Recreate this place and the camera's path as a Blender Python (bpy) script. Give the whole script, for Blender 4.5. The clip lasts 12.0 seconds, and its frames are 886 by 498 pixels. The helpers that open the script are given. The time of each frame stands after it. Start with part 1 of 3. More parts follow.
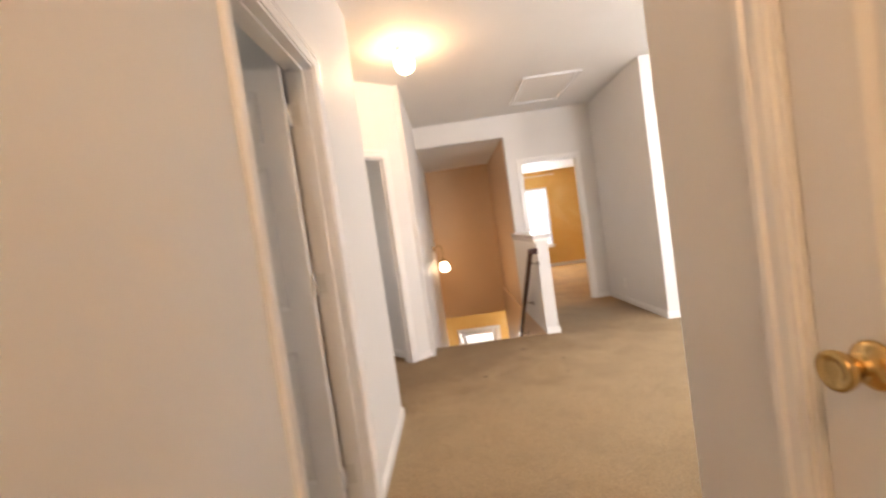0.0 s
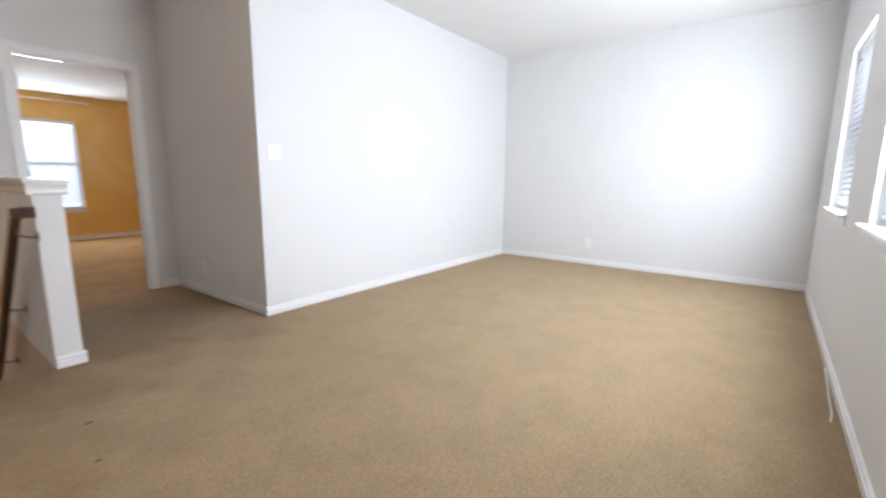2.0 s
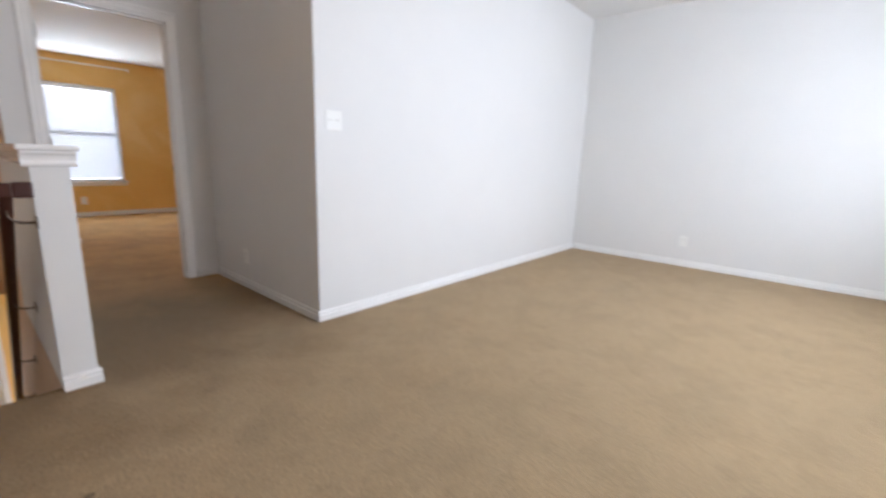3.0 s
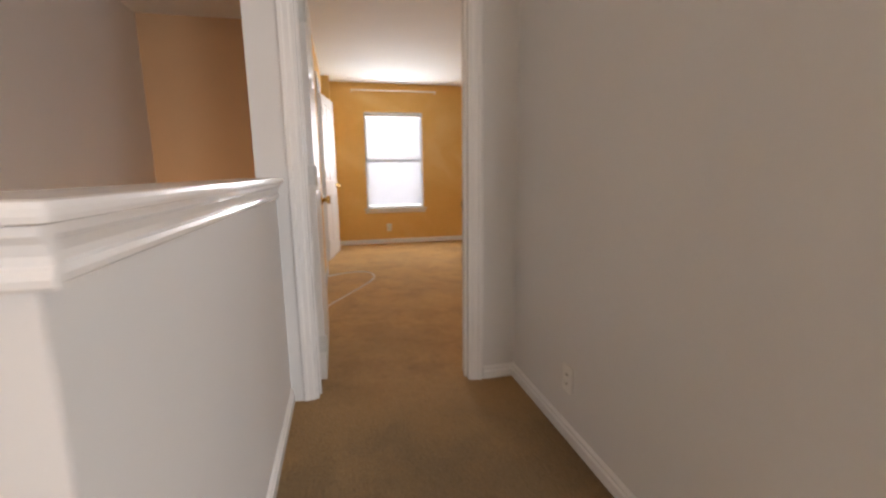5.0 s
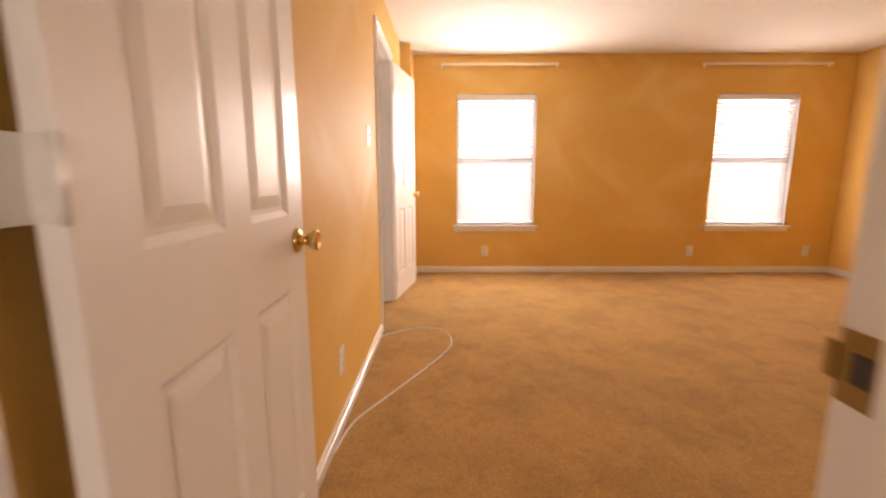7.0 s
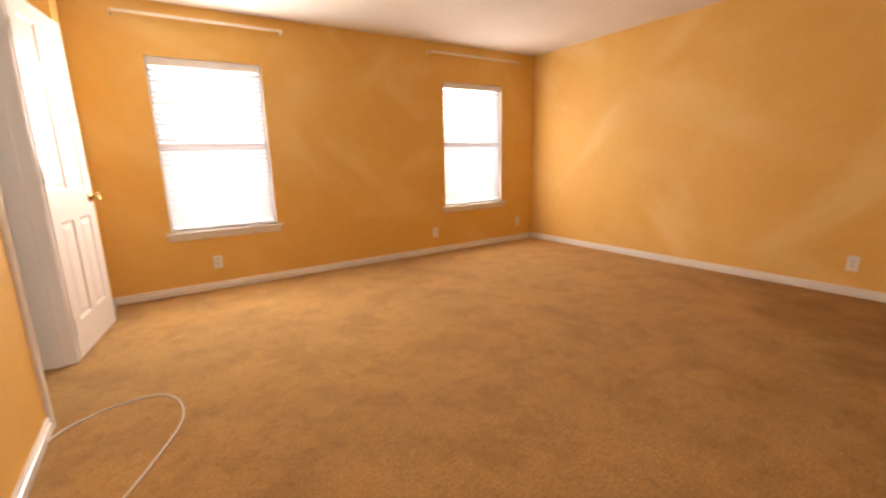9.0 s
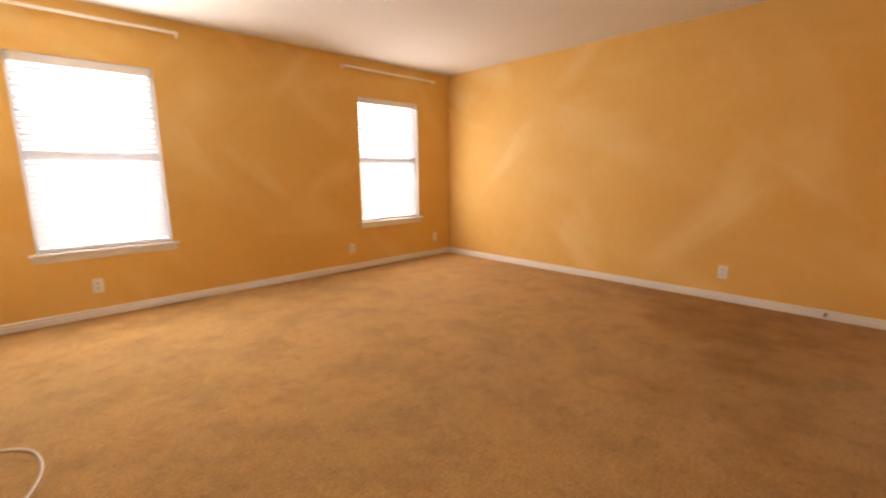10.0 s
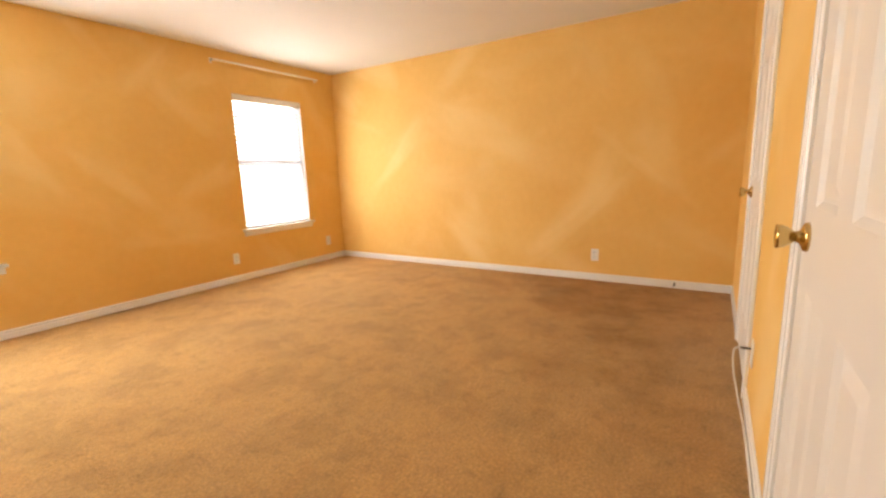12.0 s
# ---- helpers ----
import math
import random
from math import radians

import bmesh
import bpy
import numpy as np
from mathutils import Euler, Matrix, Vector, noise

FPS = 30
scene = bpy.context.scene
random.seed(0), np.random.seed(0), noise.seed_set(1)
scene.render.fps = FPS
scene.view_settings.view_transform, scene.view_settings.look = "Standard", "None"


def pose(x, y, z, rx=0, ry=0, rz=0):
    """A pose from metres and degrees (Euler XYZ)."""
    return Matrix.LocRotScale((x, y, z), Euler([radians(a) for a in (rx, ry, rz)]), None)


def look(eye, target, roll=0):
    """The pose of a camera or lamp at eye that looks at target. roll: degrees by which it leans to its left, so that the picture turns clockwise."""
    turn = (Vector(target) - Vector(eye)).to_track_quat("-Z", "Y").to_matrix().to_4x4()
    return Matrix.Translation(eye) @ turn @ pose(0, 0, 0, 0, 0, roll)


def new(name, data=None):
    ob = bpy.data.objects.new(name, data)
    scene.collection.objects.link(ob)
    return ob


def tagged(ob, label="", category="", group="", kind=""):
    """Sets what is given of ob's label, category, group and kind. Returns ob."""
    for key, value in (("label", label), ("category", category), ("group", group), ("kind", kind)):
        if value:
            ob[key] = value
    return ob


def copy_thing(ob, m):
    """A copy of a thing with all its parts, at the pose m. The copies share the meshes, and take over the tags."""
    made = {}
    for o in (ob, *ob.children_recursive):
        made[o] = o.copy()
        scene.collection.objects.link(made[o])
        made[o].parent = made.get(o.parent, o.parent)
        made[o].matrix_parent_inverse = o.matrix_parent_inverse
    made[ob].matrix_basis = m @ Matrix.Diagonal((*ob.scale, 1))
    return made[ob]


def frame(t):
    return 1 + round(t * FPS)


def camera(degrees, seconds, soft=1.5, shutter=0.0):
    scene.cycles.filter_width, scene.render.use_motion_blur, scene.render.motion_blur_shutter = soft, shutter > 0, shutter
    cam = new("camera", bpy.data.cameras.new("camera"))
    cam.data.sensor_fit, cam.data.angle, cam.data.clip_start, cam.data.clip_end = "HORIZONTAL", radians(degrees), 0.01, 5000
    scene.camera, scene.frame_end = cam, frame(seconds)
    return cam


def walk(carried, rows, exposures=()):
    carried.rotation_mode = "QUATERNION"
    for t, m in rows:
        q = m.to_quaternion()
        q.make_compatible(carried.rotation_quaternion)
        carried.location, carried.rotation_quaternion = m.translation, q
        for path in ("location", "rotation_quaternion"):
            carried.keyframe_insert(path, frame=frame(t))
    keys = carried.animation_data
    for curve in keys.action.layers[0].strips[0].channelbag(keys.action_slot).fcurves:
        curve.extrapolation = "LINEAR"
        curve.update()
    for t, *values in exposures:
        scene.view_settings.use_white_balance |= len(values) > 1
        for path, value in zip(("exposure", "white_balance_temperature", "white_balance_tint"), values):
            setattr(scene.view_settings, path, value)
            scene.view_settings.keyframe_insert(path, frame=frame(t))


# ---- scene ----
cam = camera(91.9, 12.0, soft=2.5, shutter=0.5)
PATH = [
    (0, (0.568, 0.31, 1.236), (0.53, 2.308, 1.158), -8.1),
    (0.5, (0.579, 0.719, 1.16), (0.836, 2.688, 0.922), -2.4),
    (1, (0.676, 1.119, 1.128), (1.341, 2.968, 0.759), 0.9),
    (1.5, (0.873, 1.417, 1.112), (2.039, 3.001, 0.748), 2.2),
    (2, (0.952, 1.711, 1.101), (2.526, 2.901, 0.774), 0.5),
    (2.5, (1.043, 2.039, 1.077), (2.681, 3.108, 0.659), 1.9),
    (3, (1.255, 2.464, 1.078), (2.729, 3.752, 0.667), 2.0),
    (3.5, (1.372, 2.932, 1.115), (2.626, 4.453, 0.784), 0.6),
    (5.5, (1.98, 4.876, 1.091), (2.236, 6.826, 0.728), -0.6),
    (6, (2.023, 5.359, 1.083), (2.192, 7.323, 0.745), -0.7),
    (6.5, (2.124, 5.796, 1.08), (2.226, 7.77, 0.773), -1.9),
    (7, (2.134, 6.181, 1.088), (2.116, 8.154, 0.759), -0.1),
    (7.5, (2.124, 6.440, 1.095), (2.447, 8.372, 0.688), -2.2),
    (9.5, (2.249, 6.746, 1.12), (3.453, 8.299, 0.746), -0.7),
    (10, (2.267, 6.732, 1.125), (3.626, 8.156, 0.773), -0.5),
    (10.5, (2.248, 6.745, 1.11), (3.765, 8.005, 0.777), -0.8),
    (11, (2.265, 6.733, 1.098), (3.878, 7.872, 0.778), -1.2),
    (11.5, (2.276, 6.734, 1.092), (3.935, 7.806, 0.775), -1.5),
    (12, (2.268, 6.733, 1.097), (3.931, 7.787, 0.744), -2.0),
]
walk(cam, [(t, look(eye, target, roll)) for t, eye, target, roll in PATH], exposures=[(0.0, 0.62, 7300, 20), (0.7, 0.60, 6900, 18), (1.5, 0.24, 6100, 13), (2.3, 0.02, 6000, 14), (3.0, -0.12, 6050, 15), (3.5, -0.10, 6100, 15), (5.5, 0.08, 7500, 23), (6.5, 0.32, 8600, 32), (7.5, 0.55, 10100, 34), (9.5, 0.54, 8700, 27), (11.0, 0.76, 8300, 21), (12.0, 1.10, 7900, 17)])

# plan, metres
HALL_W, HALL_E = 0.075, 1.085          # hall side walls
LOFT_S, LOFT_N, EAST = 1.327, 4.812, 6.51
BLOCK_W = 2.738                        # closet block beside the bedroom door
DOOR_S, DOOR_N = 6.43, 6.545           # wall with the bedroom door
STAIR_W, STAIR_E, HALF_E, END_W = 0.26, 1.462, 1.588, 1.51
BED_W, BED_N = 1.67, 11.05
HI, LO, BED_TOP = 2.745, 2.44, 2.388  # ceilings: hall, stairs, bedroom
DOWN = -3.05                           # lower floor
EDGE_Y = 4.93                          # top stair edge
SCONCE = (0.415, 7.5, 0.645)           # globe of the stair sconce

# ---- world and lights ----
world = bpy.data.worlds.new("sky")
scene.world = world
world.use_nodes = True
nt = world.node_tree
sky = nt.nodes.new("ShaderNodeTexSky")
sky.sky_type, sky.sun_disc, sky.sun_elevation, sky.sun_rotation = "NISHITA", False, radians(50), radians(200)
nt.nodes["Background"].inputs["Strength"].default_value = 0.12
nt.links.new(sky.outputs["Color"], nt.nodes["Background"].inputs["Color"])
sun_data = bpy.data.lights.new("sun", "SUN")
sun_data.energy, sun_data.angle, sun_data.color = 2.5, radians(0.6), (1, 0.95, 0.88)
new("sun", sun_data).matrix_world = look((0, 0, 20), (3, 14, 0))


def window_light(x, y, z, w, h, watts, toward, color=(0.93, 0.97, 1.0)):
    """Daylight that stands in a window's opening, behind the blind."""
    la = bpy.data.lights.new("window_daylight", "AREA")
    la.shape, la.size, la.size_y, la.energy, la.color = "RECTANGLE", w, h, watts, color
    new("window_daylight", la).matrix_world = look((x, y, z), (x, y + toward, z))


def bulb(x, y, z, watts, color, size=0.04):
    la = bpy.data.lights.new("bulb", "POINT")
    la.energy, la.color, la.shadow_soft_size = watts, color, size
    new("bulb", la).location = (x, y, z)


window_light(5.0, LOFT_S - 0.020, 1.48, 0.83, 1.08, 58, 1, (0.88, 0.95, 1.0))
window_light(3.30, LOFT_S - 0.020, 1.48, 0.83, 1.08, 60, 1, (0.86, 0.94, 1.0))
window_light(2.68, BED_N - 0.001, 1.50, 0.80, 0.90, 37, -1, (0.82, 0.93, 1.0))
window_light(5.515, BED_N - 0.001, 1.265, 0.80, 1.34, 14, -1, (0.88, 0.95, 1.0))
window_light(0.92, 9.92, -1.52, 0.6, 0.8, 1.0, -1)
# added area lamp beyond an unseen opening, brightens the foyer
foyer_data = bpy.data.lights.new("foyer_fill", "AREA")
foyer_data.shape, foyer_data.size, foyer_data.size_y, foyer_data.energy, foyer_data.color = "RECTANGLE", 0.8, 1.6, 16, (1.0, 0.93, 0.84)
new("foyer_fill", foyer_data).matrix_world = look((2.60, 9.27, -1.9), (0.0, 9.45, -1.7))
# added area lamp at an unseen opening, brightens the diagonal doorway's room
side_data = bpy.data.lights.new("side_room_fill", "AREA")
side_data.shape, side_data.size, side_data.size_y, side_data.energy, side_data.color = "RECTANGLE", 1.0, 1.2, 4.5, (1.0, 0.98, 0.93)
new("side_room_fill", side_data).matrix_world = look((-2.25, 4.4, 1.5), (0.0, 4.4, 1.5))
# added area lamp at an unseen opening, lights the room behind door 5
room_data = bpy.data.lights.new("door_room_fill", "AREA")
room_data.shape, room_data.size, room_data.size_y, room_data.energy, room_data.color = "RECTANGLE", 0.95, 1.15, 2.5, (1.0, 0.98, 0.94)
new("door_room_fill", room_data).matrix_world = look((-2.10, 1.0, 1.5), (0.0, 1.0, 1.5))
bulb(0.405, 3.80, 2.575, 8.5, (1, 0.58, 0.27))
bulb(SCONCE[0], SCONCE[1], SCONCE[2], 3.8, (1, 0.56, 0.25), 0.08)
# unseen bulb added at the hall's south end to brighten the hall
bulb(0.55, -0.55, 2.575, 19, (1, 0.64, 0.35), 0.08)


# ---- materials ----
def material(name, color, rough=0.6, metal=0.0, vary=0.06, scale=3.0, bump=0.0, bump_scale=200.0, bump_dist=0.002, color2=None, sub=0.0, coat=0.0):
    """Paint, carpet, metal: two scales of colour noise and a fine relief."""
    m = bpy.data.materials.new(name)
    m.use_nodes = True
    n, l = m.node_tree.nodes, m.node_tree.links
    bsdf = n["Principled BSDF"]
    bsdf.inputs["Roughness"].default_value = rough
    bsdf.inputs["Metallic"].default_value = metal
    bsdf.inputs["Coat Weight"].default_value = coat
    geo = n.new("ShaderNodeTexCoord")
    big = n.new("ShaderNodeTexNoise")
    big.inputs["Scale"].default_value, big.inputs["Detail"].default_value = scale, 4
    small = n.new("ShaderNodeTexNoise")
    small.inputs["Scale"].default_value, small.inputs["Detail"].default_value = scale * 14, 3
    l.new(geo.outputs["Object"], big.inputs["Vector"])
    l.new(geo.outputs["Object"], small.inputs["Vector"])
    add = n.new("ShaderNodeMath")
    add.operation = "MULTIPLY_ADD"
    l.new(small.outputs["Fac"], add.inputs[0])
    add.inputs[1].default_value = 0.4
    l.new(big.outputs["Fac"], add.inputs[2])
    ramp = n.new("ShaderNodeValToRGB")
    ramp.color_ramp.elements[0].position, ramp.color_ramp.elements[1].position = 0.45, 0.95
    dark = color2 or tuple(c * (1 - 2 * vary) for c in color)
    ramp.color_ramp.elements[0].color = (*dark, 1)
    ramp.color_ramp.elements[1].color = (*color, 1)
    l.new(add.outputs[0], ramp.inputs["Fac"])
    l.new(ramp.outputs["Color"], bsdf.inputs["Base Color"])
    rr = n.new("ShaderNodeMapRange")
    rr.inputs["To Min"].default_value, rr.inputs["To Max"].default_value = max(0.02, rough - 0.06), min(1, rough + 0.06)
    l.new(small.outputs["Fac"], rr.inputs["Value"])
    l.new(rr.outputs["Result"], bsdf.inputs["Roughness"])
    if bump:
        fine = n.new("ShaderNodeTexNoise")
        fine.inputs["Scale"].default_value, fine.inputs["Detail"].default_value = bump_scale, 3
        l.new(geo.outputs["Object"], fine.inputs["Vector"])
        b = n.new("ShaderNodeBump")
        b.inputs["Strength"].default_value, b.inputs["Distance"].default_value = bump, bump_dist
        l.new(fine.outputs["Fac"], b.inputs["Height"])
        l.new(b.outputs["Normal"], bsdf.inputs["Normal"])
    return m


def glow(name, color, strength):
    m = bpy.data.materials.new(name)
    m.use_nodes = True
    bsdf = m.node_tree.nodes["Principled BSDF"]
    bsdf.inputs["Base Color"].default_value = (*color, 1)
    bsdf.inputs["Emission Color"].default_value = (*color, 1)
    bsdf.inputs["Emission Strength"].default_value = strength
    return m


def clear_glass():
    m = bpy.data.materials.new("window_glass")
    m.use_nodes = True
    bsdf = m.node_tree.nodes["Principled BSDF"]
    bsdf.inputs["Transmission Weight"].default_value = 1
    bsdf.inputs["Roughness"].default_value = 0.0
    bsdf.inputs["IOR"].default_value = 1.05
    return m


def slat_plastic():
    """White blind slats that let some daylight through."""
    m = bpy.data.materials.new("slat_vinyl")
    m.use_nodes = True
    n, l = m.node_tree.nodes, m.node_tree.links
    bsdf = n["Principled BSDF"]
    bsdf.inputs["Base Color"].default_value = (0.82, 0.83, 0.85, 1)
    bsdf.inputs["Roughness"].default_value = 0.45
    tr = n.new("ShaderNodeBsdfTranslucent")
    tr.inputs["Color"].default_value = (0.86, 0.89, 0.94, 1)
    mix = n.new("ShaderNodeMixShader")
    mix.inputs["Fac"].default_value = 0.42
    l.new(bsdf.outputs[0], mix.inputs[1])
    l.new(tr.outputs[0], mix.inputs[2])
    l.new(mix.outputs[0], n["Material Output"].inputs["Surface"])
    return m


def light_streaked_paint(m, pale):
    """Broad crossing streaks of light on a painted wall, put into its colour as a paler tone."""
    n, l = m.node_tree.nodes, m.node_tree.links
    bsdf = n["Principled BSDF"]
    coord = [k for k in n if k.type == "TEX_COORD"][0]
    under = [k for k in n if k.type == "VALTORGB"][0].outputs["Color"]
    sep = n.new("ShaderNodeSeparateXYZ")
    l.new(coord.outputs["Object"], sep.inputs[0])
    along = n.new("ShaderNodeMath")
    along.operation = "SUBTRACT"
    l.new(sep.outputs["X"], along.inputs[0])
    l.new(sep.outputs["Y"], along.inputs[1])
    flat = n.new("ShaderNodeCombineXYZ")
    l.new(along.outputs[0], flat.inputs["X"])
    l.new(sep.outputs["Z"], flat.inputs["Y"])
    light_streaks = []
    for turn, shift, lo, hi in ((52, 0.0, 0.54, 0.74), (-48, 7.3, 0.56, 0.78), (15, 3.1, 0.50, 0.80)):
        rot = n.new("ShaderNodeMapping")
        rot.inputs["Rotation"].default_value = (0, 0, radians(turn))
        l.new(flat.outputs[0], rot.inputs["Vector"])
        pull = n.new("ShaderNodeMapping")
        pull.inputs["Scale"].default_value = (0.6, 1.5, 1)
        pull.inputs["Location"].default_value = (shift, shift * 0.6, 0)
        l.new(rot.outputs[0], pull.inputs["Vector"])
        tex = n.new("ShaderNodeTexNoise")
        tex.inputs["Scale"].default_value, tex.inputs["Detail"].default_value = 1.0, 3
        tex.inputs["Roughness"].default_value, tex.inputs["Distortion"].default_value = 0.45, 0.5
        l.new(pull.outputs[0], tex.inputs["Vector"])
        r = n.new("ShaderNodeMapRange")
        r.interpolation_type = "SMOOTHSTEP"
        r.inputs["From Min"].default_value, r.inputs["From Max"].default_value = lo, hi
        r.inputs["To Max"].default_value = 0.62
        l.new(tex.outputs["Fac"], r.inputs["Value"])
        light_streaks.append(r.outputs["Result"])
    total = light_streaks[0]
    for s in light_streaks[1:]:
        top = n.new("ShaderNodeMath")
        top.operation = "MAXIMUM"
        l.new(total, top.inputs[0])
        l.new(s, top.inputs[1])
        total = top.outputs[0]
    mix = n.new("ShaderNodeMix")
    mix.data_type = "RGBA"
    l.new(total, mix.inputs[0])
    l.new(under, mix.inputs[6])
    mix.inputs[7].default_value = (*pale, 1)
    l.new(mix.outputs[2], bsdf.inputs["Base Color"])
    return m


M_WHITE = material("loft_wall_paint", (0.73, 0.72, 0.705), 0.55, vary=0.012, bump=0.12, bump_scale=140)
# the paler tone paints streaks of light onto the orange walls
M_ORANGE = light_streaked_paint(material("orange_wall_paint", (0.83, 0.53, 0.178), 0.62, vary=0.05, scale=1.1, bump=0.12, bump_scale=140, color2=(0.77, 0.45, 0.13)), (0.89, 0.655, 0.31))
M_CEIL = material("ceiling_paint", (0.78, 0.765, 0.74), 0.8, vary=0.015, bump=0.3, bump_scale=90, bump_dist=0.003)
M_TRIM = material("white_trim_enamel", (0.86, 0.85, 0.835), 0.24, vary=0.012, coat=0.2)
M_DOOR = material("white_door_enamel", (0.80, 0.78, 0.75), 0.36, vary=0.012, coat=0.06)
M_BRASS = material("polished_brass", (0.66, 0.46, 0.19), 0.20, 1.0, vary=0.05, scale=20)
M_ORANGE.node_tree.nodes["Principled BSDF"].inputs["Specular IOR Level"].default_value = 0.28
M_WHITE.node_tree.nodes["Principled BSDF"].inputs["Specular IOR Level"].default_value = 0.2
M_OLD_BRASS = material("tarnished_brass", (0.38, 0.25, 0.11), 0.34, 1.0, vary=0.12, scale=30)
M_HINGE = material("painted_hinge", (0.74, 0.73, 0.70), 0.35, 0.2, vary=0.05, scale=30)
M_PLATE = material("white_plate_plastic", (0.82, 0.81, 0.78), 0.35, vary=0.01)
M_SLOT = material("dark_metal", (0.05, 0.045, 0.04), 0.5)
M_HOLE = material("outlet_slot", (0.28, 0.26, 0.23), 0.6)
M_RAIL = material("dark_stained_rail", (0.06, 0.018, 0.012), 0.30, vary=0.08, scale=4, coat=0.3)
M_STEEL = material("bracket_metal", (0.16, 0.12, 0.09), 0.35, 1.0, vary=0.1, scale=30)
M_CABLE = material("white_cable_jacket", (0.80, 0.78, 0.74), 0.45, vary=0.03, scale=20)
M_ROD = material("white_rod_enamel", (0.84, 0.80, 0.72), 0.3, vary=0.02, scale=20)
M_SASH = material("white_vinyl_sash", (0.82, 0.83, 0.84), 0.35, vary=0.015)
M_GLASS = clear_glass()
M_SLAT = slat_plastic()
M_LAMP = glow("lit_lamp_glass", (1.0, 0.80, 0.52), 14)
M_TAN = material("tan_stair_wall", (0.62, 0.425, 0.262), 0.55, vary=0.02, bump=0.12, bump_scale=140)
M_GROUND = material("dry_lawn", (0.22, 0.21, 0.12), 0.95, vary=0.15, scale=2)
M_STAIN = material("dried_stain", (0.21, 0.15, 0.09), 0.9, vary=0.2, scale=40)
M_TILE = material("lower_floor_tile", (0.35, 0.26, 0.17), 0.4, vary=0.1, scale=4)


def carpet(name, light, dark, soil, soil_and_shade, meet):
    """Cut pile: tufts, brushed patches, soft soil blotches and a ragged area of soil and painted shade."""
    m = material(name, light, 0.95, vary=0.1, scale=1.3, bump=1.0, bump_scale=170, bump_dist=0.009, color2=dark)
    n, l = m.node_tree.nodes, m.node_tree.links
    bsdf = n["Principled BSDF"]
    bsdf.inputs["Sheen Weight"].default_value = 0.1
    bsdf.inputs["Specular IOR Level"].default_value = 0.1
    ramp = [k for k in n if k.type == "VALTORGB"][0]
    coord = [k for k in n if k.type == "TEX_COORD"][0]

    def cloud(scale, detail, rough, bend, shift=0.0):
        move = n.new("ShaderNodeMapping")
        move.inputs["Location"].default_value = (shift, shift * 0.7, 0)
        l.new(coord.outputs["Object"], move.inputs["Vector"])
        tex = n.new("ShaderNodeTexNoise")
        tex.inputs["Scale"].default_value, tex.inputs["Detail"].default_value = scale, detail
        tex.inputs["Roughness"].default_value, tex.inputs["Distortion"].default_value = rough, bend
        l.new(move.outputs[0], tex.inputs["Vector"])
        return tex.outputs["Fac"]

    def spread(value, a, b, c, d, smooth=False):
        r = n.new("ShaderNodeMapRange")
        if smooth:
            r.interpolation_type = "SMOOTHSTEP"
        for key, v in (("From Min", a), ("From Max", b), ("To Min", c), ("To Max", d)):
            r.inputs[key].default_value = v
        l.new(value, r.inputs["Value"])
        return r.outputs["Result"]

    def maths(op, a, b):
        k = n.new("ShaderNodeMath")
        k.operation = op
        for i, v in enumerate((a, b)):
            if isinstance(v, float):
                k.inputs[i].default_value = v
            else:
                l.new(v, k.inputs[i])
        return k.outputs[0]

    wide = cloud(1.3, 5, 0.6, 0.2)
    blotch = cloud(3.3, 7, 0.66, 0.1, 4.1)
    speck = cloud(17.0, 5, 0.65, 0.0, 9.7)
    pile = cloud(85.0, 4, 0.6, 0.0)
    tone_of = maths("MULTIPLY", spread(wide, 0.40, 0.62, 1.0 + soil * 0.4, 1.0 - soil * 0.5, True), spread(blotch, 0.44, 0.62, 1.0 + soil * 0.35, 1.0 - soil * 0.8, True))
    tone_of = maths("MULTIPLY", tone_of, spread(speck, 0.50, 0.68, 1.03, 1.0 - soil * 0.8, True))
    tone_of = maths("MULTIPLY", tone_of, spread(pile, 0.3, 0.7, 0.72, 1.2))
    # traffic soil with a ragged edge; shade is put into the same tone
    tone, y0, y1 = soil_and_shade
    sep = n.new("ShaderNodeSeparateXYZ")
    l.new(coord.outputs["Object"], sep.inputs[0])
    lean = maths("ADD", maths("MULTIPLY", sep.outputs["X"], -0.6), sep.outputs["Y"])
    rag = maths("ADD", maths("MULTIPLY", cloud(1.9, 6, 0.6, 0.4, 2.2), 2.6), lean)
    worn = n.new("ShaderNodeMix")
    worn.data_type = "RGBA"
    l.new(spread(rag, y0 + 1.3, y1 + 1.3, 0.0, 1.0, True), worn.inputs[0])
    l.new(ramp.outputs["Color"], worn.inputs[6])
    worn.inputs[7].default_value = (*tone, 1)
    # tone common to both carpets at the bedroom doorway, blending their seam
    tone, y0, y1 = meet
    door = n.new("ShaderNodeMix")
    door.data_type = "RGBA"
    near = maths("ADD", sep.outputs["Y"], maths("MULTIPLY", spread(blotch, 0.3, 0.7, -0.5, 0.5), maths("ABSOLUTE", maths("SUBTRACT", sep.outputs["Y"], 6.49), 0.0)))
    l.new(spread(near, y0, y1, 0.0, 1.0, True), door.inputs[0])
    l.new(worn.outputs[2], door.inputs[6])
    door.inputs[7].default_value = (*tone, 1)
    mix = n.new("ShaderNodeVectorMath")
    mix.operation = "SCALE"
    l.new(door.outputs[2], mix.inputs[0])
    l.new(tone_of, mix.inputs["Scale"])
    l.new(mix.outputs["Vector"], bsdf.inputs["Base Color"])
    return m


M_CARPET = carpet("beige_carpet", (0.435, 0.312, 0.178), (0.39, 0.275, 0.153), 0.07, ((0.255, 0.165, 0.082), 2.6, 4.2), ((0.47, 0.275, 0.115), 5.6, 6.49))
